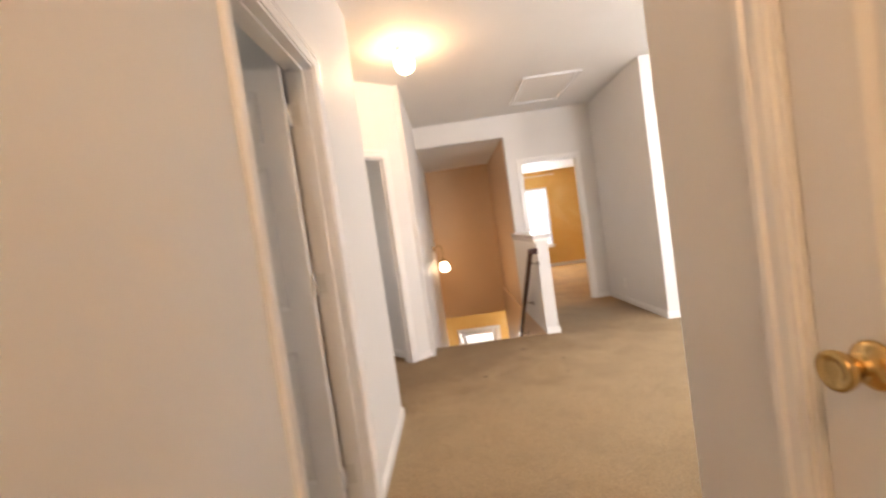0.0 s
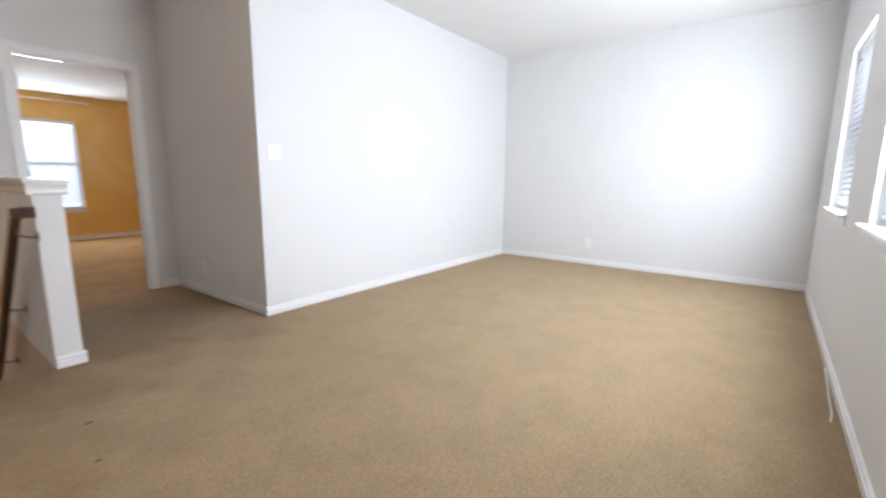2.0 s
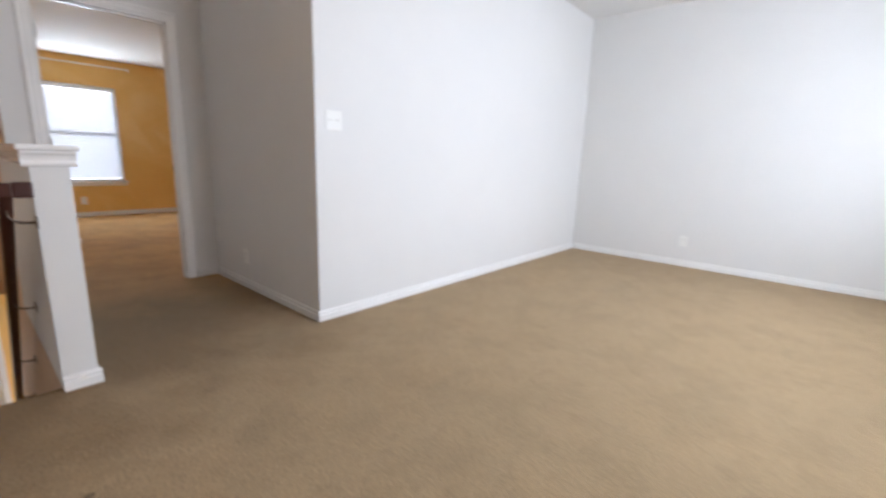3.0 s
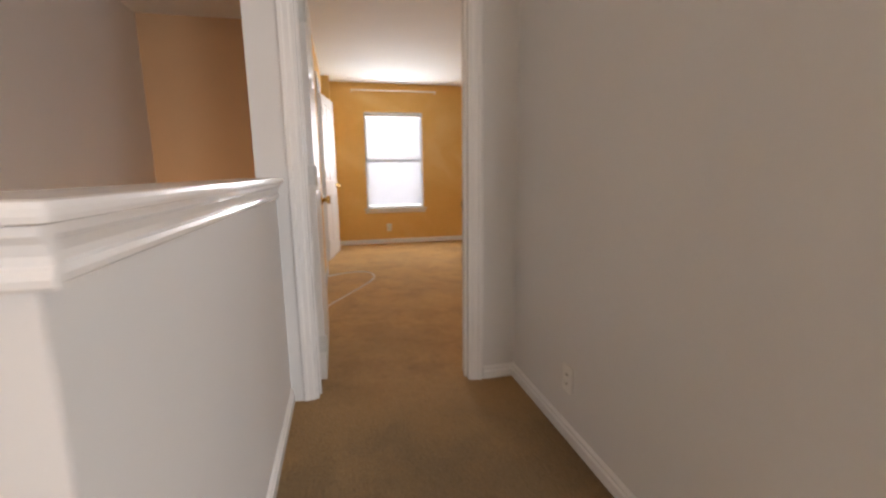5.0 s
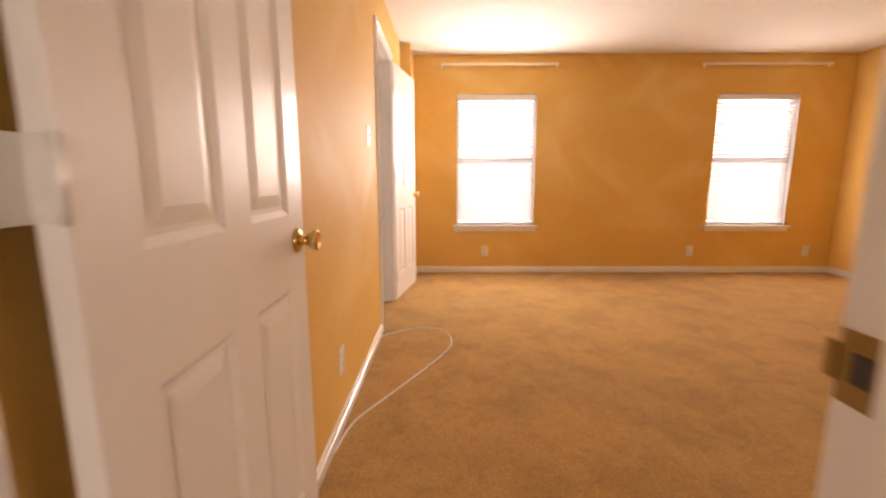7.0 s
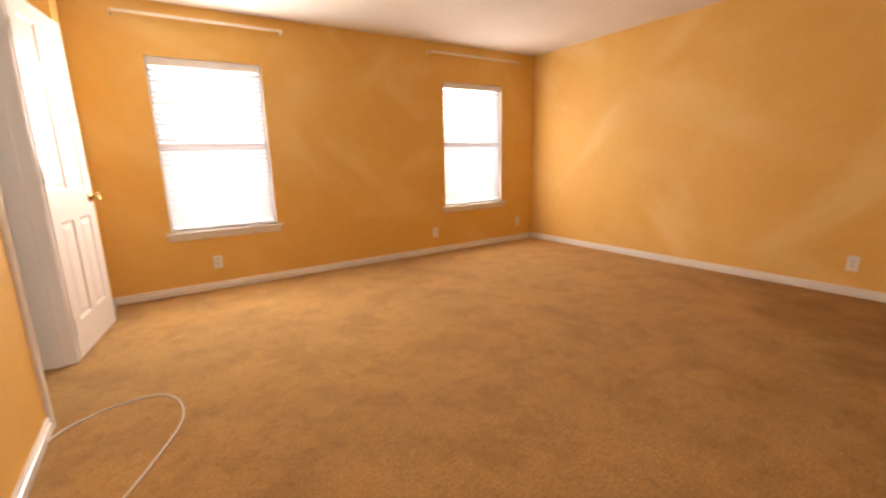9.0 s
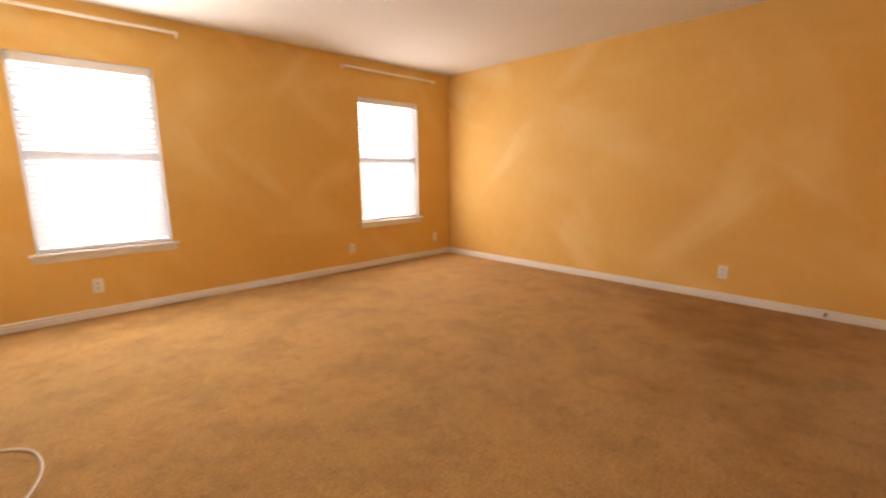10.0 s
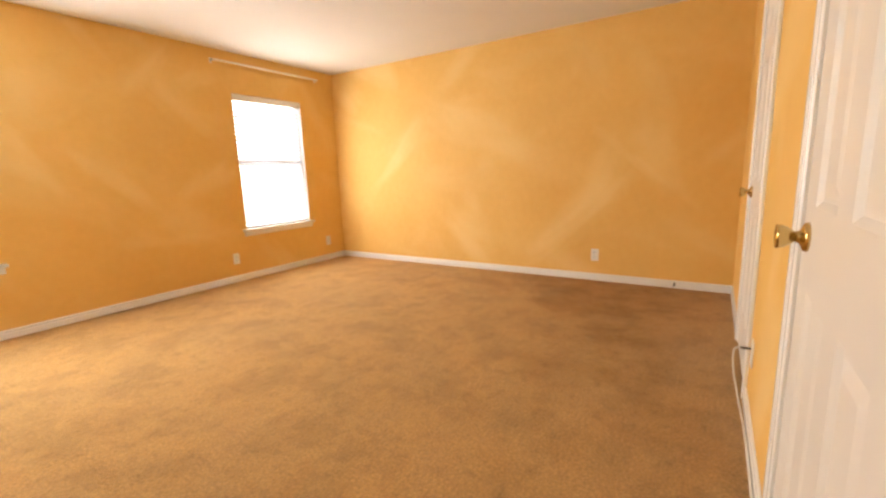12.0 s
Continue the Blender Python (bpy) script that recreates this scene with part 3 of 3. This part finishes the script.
# ---- baseboards ----
for p0, p1, out in (
        ((HALL_W, -0.9), (HALL_W, 1.386), (1, 0)), ((HALL_W, 2.284), (HALL_W, 3.225), (1, 0)), ((HALL_W - 1.0, 3.225), (HALL_W + 0.014, 3.225), (0, 1)),
        ((HALL_E, -0.9), (HALL_E, 0.129), (-1, 0)), ((HALL_E, 1.037), (HALL_E, LOFT_S), (-1, 0)), ((HALL_E - 0.014, LOFT_S), (EAST, LOFT_S), (0, 1)),
        ((EAST, LOFT_S), (EAST, LOFT_N), (-1, 0)), ((BLOCK_W - 0.014, LOFT_N), (EAST, LOFT_N), (0, -1)), ((BLOCK_W, LOFT_N), (BLOCK_W, DOOR_S), (-1, 0)),
        ((DR + 0.063, DOOR_S), (BLOCK_W, DOOR_S), (0, -1)), ((HALF_E, 4.86), (HALF_E, DOOR_S), (1, 0)), ((STAIR_E, 4.86), (HALF_E + 0.014, 4.86), (0, -1)),
        ((BED_W, DOOR_N), (BED_W, 9.076), (1, 0)), ((BED_W, 9.944), (BED_W, 10.66), (1, 0)), ((BED_W + 0.105, BED_N), (EAST, BED_N), (0, -1)), ((BED_W + 0.105, 10.66), (BED_W + 0.105, BED_N), (1, 0)), ((EAST, DOOR_N), (EAST, BED_N), (-1, 0)),
        ((DR + 0.063, DOOR_N), (2.786, DOOR_N), (0, 1)), ((3.634, DOOR_N), (4.556, DOOR_N), (0, 1)), ((5.404, DOOR_N), (EAST, DOOR_N), (0, 1)),
        ((-2.0, 5.55), (STAIR_W - 0.115, 5.55), (0, -1))):
    baseboard(p0, p1, out)
bb = mesh_object("baseboard", extrude_profile(bmesh.new(), BASE, (-0.176, 0, 0.004), (0.01, 0, 0.004), (0, -1, 0)), M_TRIM)
tagged(bb, "white painted wooden baseboard along the carpet", "baseboard", kind="structure").matrix_world = diag

# ---- doorways and doors ----
CASE_LABEL, JAMB_LABEL = "white enamel moulded door casing", "white enamel door jamb with stops"


def doorway(n, m, w, depth, both=True, stop=True):
    """m stands at the middle of the opening on the side whose way out is local -y."""
    casing("door_casing_%d" % n, m, w - 0.01, DH - 0.006, CASE_LABEL)
    jamb("door_frame_%d" % n, m, w - 0.0, DH - 0.002, depth, JAMB_LABEL, stop)
    if both:
        casing("door_casing_%d" % (n + 20), m @ Matrix.Translation((0, depth, 0)) @ Matrix.Rotation(math.pi, 4, "Z"), w - 0.01, DH - 0.006, CASE_LABEL)


doorway(1, pose((DL + DR) / 2, DOOR_S, 0), DR - DL, DOOR_N - DOOR_S, False)
strike = tagged(new("strike_plate"), "brass strike plate in the bedroom door jamb", "strike plate", kind="structure")
part("plate", box_bm(DR - 0.0178, DR - 0.016, 6.500, 6.544, 0.892, 0.958), M_OLD_BRASS, strike)
part("latch_hole", box_bm(DR - 0.0182, DR - 0.0178, 6.512, 6.532, 0.912, 0.940), M_SLOT, strike)
part("lip", box_bm(DR - 0.020, DR - 0.0165, 6.543, 6.556, 0.91, 0.945, 0.001), M_OLD_BRASS, strike)
panel_door("door_1", pose(1.750, 6.612, 0.012, 0, 0, 90.8), 0.735, "white six-panel door standing open against the orange wall", knob_faces=(1,), jamb_plate=(-0.105, -0.004, 0.0315, 0.034))
doorway(2, pose(BED_W, 9.51, 0, 0, 0, 90), 0.74, BED_W - END_W)
panel_door("door_2", pose(1.690, 9.905, 0.012, 0, 0, 80.0), 0.70, "white six-panel bathroom door folded open to the wall", knob_faces=(1,), jamb_plate=(-0.028, -0.001, -0.001, 0.002))
doorway(3, pose(3.21, DOOR_N, 0, 0, 0, 180), 0.72, DOOR_N - DOOR_S, False)
panel_door("door_3", pose(2.867, DOOR_N + 0.004, 0.012) @ Matrix.Diagonal((1, -1, 1, 1)), 0.685, "white six-panel closet door, closed", knob_faces=(1,))
doorway(4, pose(4.98, DOOR_N, 0, 0, 0, 180), 0.72, DOOR_N - DOOR_S, False)
panel_door("door_4", pose(4.637, DOOR_N + 0.004, 0.012) @ Matrix.Diagonal((1, -1, 1, 1)), 0.685, "white six-panel closet door, closed", knob_faces=(1,))
doorway(5, pose(HALL_W, 1.835, 0, 0, 0, 90), 0.77, 0.115)
panel_door("door_5", pose(-0.050, 2.170, 0.012, 0, 0, 180), 0.735, "white six-panel door standing open into a side room", knob_faces=(-1,), jamb_plate=(-0.048, -0.002, -0.034, -0.0315))
doorway(6, pose(HALL_E, 0.583, 0, 0, 0, -90), 0.78, 0.115, False)
panel_door("door_6", pose(HALL_E + 0.006, 0.212, 0.012, 0, 0, 90) @ Matrix.Diagonal((1, -1, 1, 1)), 0.740, "white six-panel door, closed, with a brass knob", knob_faces=(1,), hinges=False, knob_z=0.975, backset=0.088)
doorway(7, diag @ pose(-0.62, 0, 0), 0.76, 0.115, False)
wr = wall("wall_side_room_return", "y", 0.115, 1.30, -0.185, -0.075, 0, HI, label="plain grey-white return wall behind the diagonal doorway")
wr.matrix_world = diag
rb = mesh_object("baseboard", extrude_profile(bmesh.new(), BASE, (-0.185, 0.12, 0.004), (-0.185, 1.30, 0.004), (-1, 0, 0)), M_TRIM)
tagged(rb, "white painted wooden baseboard along the carpet", "baseboard", kind="structure").matrix_world = diag

# ---- foyer door ----
fd = tagged(new("door_7"), "white outside door with a blind over its half window", "door", kind="structure")
bm = bmesh.new()
for x0, x1, z0, z1 in ((0.53, 0.64, DOWN + 0.01, -1.03), (1.20, 1.31, DOWN + 0.01, -1.03), (0.64, 1.20, DOWN + 0.01, -1.92), (0.64, 1.20, -1.10, -1.03)):
    box_bm(x0, x1, 9.72, 9.765, z0, z1, 0.0, bm)
part("slab", bm, M_DOOR, fd)
part("pane", box_bm(0.64, 1.20, 9.745, 9.750, -1.92, -1.10), M_GLASS, fd).visible_shadow = False
for x0, x1, z0, z1 in ((0.62, 0.645, -1.94, -1.08), (1.195, 1.22, -1.94, -1.08), (0.645, 1.195, -1.94, -1.915), (0.645, 1.195, -1.105, -1.08)):
    part("window_frame", box_bm(x0, x1, 9.708, 9.719, z0, z1, 0.003), M_DOOR, fd)
knob(fd, 1.255, 9.72, DOWN + 0.92, 1)
part("deadbolt", lathe_bm([(0.03, 0), (0.03, -0.008), (0.024, -0.014), (0.012, -0.016), (0.010, -0.026), (0.004, -0.028)]), M_BRASS, fd, "brass deadbolt", True).location = (1.255, 9.72, DOWN + 1.10)
fc = tagged(new("door_casing_8"), CASE_LABEL, "door casing", kind="structure")
for x0, x1, z0, z1 in ((0.455, 0.52, DOWN, -1.02), (1.32, 1.385, DOWN, -1.02), (0.455, 1.385, -1.02, -0.955)):
    part("casing_board", box_bm(x0, x1, 9.682, 9.699, z0, z1, 0.004), M_TRIM, fc)


# ---- windows with blinds ----
def blind(name, x0, x1, z0, z1, y, pitch, tilt, drop, label, out=1):
    """A slat blind across x, hung at z1, down to z0 + drop."""
    root = tagged(new(name), label, "window blind")
    root.location = ((x0 + x1) / 2, y, z1)
    w = x1 - x0
    part("headrail", box_bm(-w / 2, w / 2, -0.025, 0.025, -0.062, 0.0, 0.004), M_SASH, root)
    slat = box_bm(-w / 2 + 0.004, w / 2 - 0.004, -pitch * 0.56, pitch * 0.56, -0.0011, 0.0011)
    sm = None
    n = int((z1 - z0 - 0.062 - drop - 0.03) / pitch)
    for i in range(n):
        if sm is None:
            ob = part("slat", slat, M_SLAT, root)
            sm = ob.data
        else:
            ob = new("slat", sm)
            ob.parent = root
        ob.location = (0, 0, -0.075 - pitch * (i + 0.5))
        ob.rotation_euler = (radians(-tilt * out + math.sin(i * 2.7) * 1.2), 0, 0)
    zb = -0.075 - pitch * n - 0.012
    part("bottom_rail", box_bm(-w / 2 + 0.002, w / 2 - 0.002, -0.022, 0.022, zb - 0.016, zb, 0.003), M_SASH, root)
    for x in (-w * 0.36, w * 0.36):
        part("ladder_cord", tube_bm([(x, -0.026 * out, -0.06), (x, -0.026 * out, zb)], 0.0011, 5), M_SASH, root)
    return root


def window(n, x0, x1, z0, z1, yi, out, label, deep=0.105):
    """A single-hung window in a wall across x; yi: the inner wall face, out: +1 when outside is +y."""
    root = tagged(new("window_%d" % n), label, "window", kind="structure")
    yo = yi + out * deep

    def b(name, a, c, e, f, y0, y1, mat=M_SASH, bev=0.003):
        ys = sorted((yi + out * y0, yi + out * y1))
        return part(name, box_bm(a, c, ys[0], ys[1], e, f, bev), mat, root)

    fr = part("window_frame", box_bm(x0, x0 + 0.03, min(yo, yo + out * 0.045), max(yo, yo + out * 0.045), z0, z1), M_SASH, root)
    b("window_frame", x1 - 0.03, x1, z0, z1, deep, deep + 0.045)
    b("window_frame", x0 + 0.03, x1 - 0.03, z1 - 0.03, z1, deep, deep + 0.045)
    b("window_frame", x0 + 0.03, x1 - 0.03, z0, z0 + 0.035, deep, deep + 0.045)
    zm = (z0 + z1) / 2 + 0.02
    b("meeting_rail", x0 + 0.03, x1 - 0.03, zm - 0.022, zm + 0.022, deep - 0.005, deep + 0.04)
    for e, f in ((z0 + 0.035, zm - 0.022), (zm + 0.022, z1 - 0.03)):
        b("pane", x0 + 0.03, x1 - 0.03, e, f, deep + 0.017, deep + 0.021, M_GLASS, 0).visible_shadow = False
    b("window_sill", x0 - 0.045, x1 + 0.045, z0 - 0.020, z0 + 0.004, -0.045, deep - 0.006, M_TRIM, 0.006)
    ap = sorted((yi - out * 0.014, yi))
    part("apron", box_bm(x0 - 0.03, x1 + 0.03, ap[0], ap[1], z0 - 0.070, z0 - 0.021, 0.004), M_TRIM, root)
    return root


window(1, 2.245, 3.115, 0.55, 1.98, BED_N, 1, "white vinyl single-hung window blown out with daylight", 0.062)
window(2, 5.075, 5.955, 0.55, 1.98, BED_N, 1, "white vinyl single-hung window blown out with daylight", 0.062)
window(3, 4.55, 5.45, 0.90, 2.05, LOFT_S, -1, "white vinyl single-hung window blown out with daylight")
window(4, 2.85, 3.75, 0.90, 2.05, LOFT_S, -1, "white vinyl single-hung window blown out with daylight")
blind("window_blind", 2.257, 3.103, 0.556, 1.976, BED_N + 0.027, 0.042, -54, 0.0, "white slat blind lowered to the sill")
blind("window_blind", 5.087, 5.943, 0.556, 1.976, BED_N + 0.027, 0.042, -54, 0.0, "white slat blind lowered to the sill")
blind("window_blind", 4.562, 5.438, 0.906, 2.046, LOFT_S - 0.055, 0.042, -27, 0.0, "white slat blind lowered to the sill", -1)
blind("window_blind", 2.862, 3.738, 0.906, 2.046, LOFT_S - 0.055, 0.042, -27, 0.0, "white slat blind lowered to the sill", -1)
blind("door_blind", 0.63, 1.21, -1.90, -1.055, 9.672, 0.060, -4, 0.05, "white slat blind hung on the foyer door")


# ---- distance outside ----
# added sheet that glows by itself, standing in for the bright outdoors
def glowing_backdrop(name, y, bright, label):
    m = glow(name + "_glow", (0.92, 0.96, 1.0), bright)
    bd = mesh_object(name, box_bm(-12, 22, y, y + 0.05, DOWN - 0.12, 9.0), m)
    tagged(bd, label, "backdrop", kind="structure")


glowing_backdrop("backdrop_north", 17.0, 4.2, "plain glowing backdrop for the bright outdoors beyond the bedroom windows")
glowing_backdrop("backdrop_south", -6.0, 3.0, "plain glowing backdrop for the bright outdoors beyond the loft windows")
slab("ground", -60, 60, -60, 60, DOWN - 0.5, DOWN - 0.12, M_GROUND, "dry pale lawn round the house", "ground")


# ---- small stains ----
def stain(x, y, r):
    bm = bmesh.new()
    ring = []
    for k in range(14):
        a = 2 * math.pi * k / 14
        q = r * (0.75 + 0.4 * noise.noise((x * 7 + math.cos(a), y * 7 + math.sin(a), 0.3)))
        ring.append(bm.verts.new((q * 1.5 * math.cos(a), q * math.sin(a), 0.0)))
    top = bm.faces.new(ring)
    up = bmesh.ops.extrude_face_region(bm, geom=[top])
    for v in up["geom"]:
        if isinstance(v, bmesh.types.BMVert):
            v.co = (v.co.x * 0.8, v.co.y * 0.8, 0.0025)
    ob = mesh_object("carpet_stain", bm, M_STAIN)
    ob.location = (x, y, 0.0005)
    tagged(ob, "small dark dried stain on the carpet", "stain", group="carpet stains")


for x, y, r in ((0.70, 3.82, 0.024), (1.41, 4.04, 0.016), (1.12, 4.44, 0.024), (1.35, 3.69, 0.010)):
    stain(x, y, r)

# ---- curtain rods ----
def curtain_rod(x0, x1, z):
    rod = tagged(new("curtain_rod"), "slim white curtain rod fixed over the window", "curtain rod")
    rod.location = ((x0 + x1) / 2, BED_N, z)
    w = (x1 - x0) / 2
    part("rod", box_bm(-w, w, -0.062, -0.052, -0.011, 0.011, 0.003), M_ROD, rod)
    for x in (-w, w - 0.004):
        part("rod_return", box_bm(x, x + 0.004, -0.052, -0.0, -0.011, 0.011), M_ROD, rod)
        part("bracket", box_bm(x - 0.008, x + 0.012, -0.004, 0.0, -0.025, 0.025, 0.001), M_ROD, rod)


curtain_rod(2.08, 3.32, 2.275)
curtain_rod(4.886, 6.214, 2.270)


# ---- wall plates ----
def outlet(m, label="white duplex outlet low on the wall"):
    """A duplex outlet: local -y stands off the wall."""
    root = tagged(new("outlet"), label, "outlet", group="wall outlets")
    root.matrix_world = m
    part("cover_plate", box_bm(-0.036, 0.036, -0.006, 0.0, -0.058, 0.058, 0.003), M_PLATE, root)
    for z in (-0.02, 0.02):
        soc = part("socket", box_bm(-0.015, 0.015, -0.008, -0.006, z - 0.012, z + 0.012, 0.001), M_PLATE, root)
        part("slots", box_bm(-0.004, 0.004, -0.0086, -0.008, z - 0.005, z + 0.005, 0, box_bm(-0.009, -0.006, -0.0086, -0.008, z - 0.004, z + 0.006)), M_HOLE, soc)
    return root


def light_switch(m, label, wide=0.036):
    root = tagged(new("light_switch"), label, "light switch")
    root.matrix_world = m
    part("cover_plate", box_bm(-wide, wide, -0.006, 0.0, -0.058, 0.058, 0.003), M_PLATE, root)
    for x in ([-0.023, 0.023] if wide > 0.05 else [0.0]):
        part("toggle", box_bm(x - 0.005, x + 0.005, -0.018, -0.006, -0.002, 0.010, 0.001), M_PLATE, root)


for x in (2.567, 4.914, 6.23):
    outlet(pose(x, BED_N, 0.255))
outlet(pose(EAST, 7.675, 0.255, 0, 0, -90))
outlet(pose(EAST, 3.54, 0.28, 0, 0, -90))
outlet(pose(BED_W, 7.95, 0.30, 0, 0, 90))
outlet(pose(4.44, DOOR_N, 0.28, 0, 0, 180), "white cable outlet with a plugged-in cable")
outlet(pose(BLOCK_W, 5.855, 0.26, 0, 0, -90))
light_switch(pose(2.870, LOFT_N, 1.288), "white double light switch plate", 0.058)
light_switch(pose(BED_W, 8.77, 1.33, 0, 0, 90), "white single light switch plate")

# ---- cables ----
cable = tagged(mesh_object("floor_cable", tube_bm([(1.688, 7.72, 0.012), (1.72, 7.95, 0.008), (1.86, 8.22, 0.006), (2.04, 8.55, 0.006), (2.155, 8.82, 0.006), (2.150, 9.03, 0.006), (2.06, 9.15, 0.006),
    (1.90, 9.15, 0.006), (1.76, 9.08, 0.006), (1.70, 9.00, 0.014), (1.690, 8.93, 0.03)], 0.0045), M_CABLE, smooth=True), "loose white cable looping over the carpet", "cable")
c2 = tagged(new("wall_cable"), "white coaxial cable hanging from a wall outlet", "cable")
part("jacket", tube_bm([(4.44, 6.600, 0.30), (4.42, 6.615, 0.285), (4.40, 6.61, 0.20), (4.34, 6.585, 0.09), (4.20, 6.570, 0.045), (3.95, 6.566, 0.03), (3.70, 6.566, 0.02)], 0.004), M_CABLE, c2, smooth=True)
part("connector", lathe_bm([(0.005, -0.004), (0.005, 0.035), (0.003, 0.037)], 10), M_SLOT, c2, "dark metal connector").location = (4.44, 6.555, 0.30)
tagged(mesh_object("loft_cable", tube_bm([(4.20, 1.348, 0.02), (3.95, 1.354, 0.010), (3.75, 1.362, 0.006), (3.60, 1.366, 0.006), (3.49, 1.380, 0.006)], 0.0045), M_CABLE, smooth=True), "short white cable lying along the baseboard", "cable")
stop = tagged(new("door_stop_spring"), "small dark spring door stop on the baseboard", "door stop")
stop.location = (EAST - 0.014, 6.978, 0.045)
part("spring", lathe_bm([(0.010, 0.0), (0.010, -0.006), (0.006, -0.008), (0.006, -0.055), (0.008, -0.057), (0.008, -0.070), (0.004, -0.072)], 10, "x"), M_SLOT, stop, smooth=True)

# ---- handrail ----
rail = tagged(new("handrail"), "dark stained wooden handrail on metal brackets", "handrail")
SL = RISE / RUN
L = 3.9
ang = math.atan(SL)
rm = Matrix.Translation((1.378, 4.80, 0.935)) @ Matrix.Rotation(-ang, 4, "X")
bm = box_bm(-0.021, 0.021, 0, L, -0.065, 0.0, 0.010)
ob = part("rail", bm, M_RAIL, rail)
ob.matrix_local = rm
part("rail_return", box_bm(1.399, STAIR_E - 0.001, 4.800, 4.850, 0.872, 0.934, 0.008), M_RAIL, rail)
for d in (0.10, 0.95, 1.8, 2.65, 3.5):
    p = rm @ Vector((0, d, -0.060))
    br = part("bracket", tube_bm([(p.x, p.y, p.z - 0.002), (p.x + 0.005, p.y, p.z - 0.035), (p.x + 0.04, p.y, p.z - 0.055), (STAIR_E - 0.001, p.y, p.z - 0.055)], 0.005), M_STEEL, rail, "metal rail bracket", True)
    pl = lathe_bm([(0.028, 0.0), (0.028, -0.004), (0.012, -0.007)], 14, "x")
    bmesh.ops.translate(pl, verts=pl.verts, vec=(STAIR_E - 0.001, p.y, p.z - 0.055))
    part("wall_plate", pl, M_STEEL, br)

# ---- lamps ----
lamp = tagged(new("ceiling_light"), "lit white ceiling light with a glass globe", "ceiling light")
lamp.location = (0.405, 3.80, HI)
part("canopy", lathe_bm([(0.055, 0.0), (0.058, -0.008), (0.052, -0.020), (0.046, -0.028), (0.044, -0.042)], 28, "z"), M_TRIM, lamp, "white canopy", True)
g = part("globe", lathe_bm([(0.046, -0.040), (0.050, -0.060), (0.068, -0.085), (0.080, -0.115), (0.080, -0.145), (0.070, -0.175), (0.045, -0.198), (0.012, -0.206)], 28, "z"), M_LAMP, lamp, "glowing frosted glass globe", True)
g.visible_shadow = False
# unseen fixture, added only to hold the extra hall bulb
copy_thing(lamp, Matrix.Translation((0.55, -0.55, HI)))
sconce = tagged(new("wall_sconce"), "lit brass wall sconce with a glass globe", "wall sconce")
sconce.location = (STAIR_W, SCONCE[1], SCONCE[2])
out = SCONCE[0] - STAIR_W
part("backplate", lathe_bm([(0.050, 0.0), (0.052, 0.010), (0.040, 0.022), (0.018, 0.030), (0.014, 0.040)], 20, "x"), M_BRASS, sconce, "brass backplate", True).location = (0, 0, 0.33)
part("arm", tube_bm([(0.03, 0, 0.33), (0.07, 0, 0.365), (0.12, 0, 0.37), (0.150, 0, 0.33), (out, 0, 0.25), (out, 0, 0.12)], 0.009), M_OLD_BRASS, sconce, "curved tarnished brass arm", True)
part("fitter", lathe_bm([(0.012, 0.150), (0.030, 0.142), (0.052, 0.120), (0.056, 0.090), (0.050, 0.086)], 24, "z"), M_OLD_BRASS, sconce, "brass fitter cup", True).location = (out, 0, 0)
g = part("globe", lathe_bm([(0.046, 0.094), (0.052, 0.078), (0.072, 0.050), (0.084, 0.012), (0.082, -0.022), (0.064, -0.052), (0.036, -0.067), (0.008, -0.071)], 28, "z"), M_LAMP, sconce, "glowing frosted glass globe", True)
g.location = (out, 0, 0)
g.visible_shadow = False

# ---- attic hatch ----
hatch = tagged(new("attic_hatch"), "white painted attic hatch with a flat trim frame", "attic hatch")
hatch.location = (1.895, 5.45, HI)
part("panel", box_bm(-0.275, 0.275, -0.45, 0.45, -0.008, 0.0, 0.002), M_CEIL, hatch)
for a, b_, c, d in ((-0.32, -0.276, -0.495, 0.495), (0.276, 0.32, -0.495, 0.495), (-0.276, 0.276, -0.495, -0.451), (-0.276, 0.276, 0.451, 0.495)):
    part("trim_board", box_bm(a, b_, c, d, -0.016, 0.0, 0.003), M_TRIM, hatch)
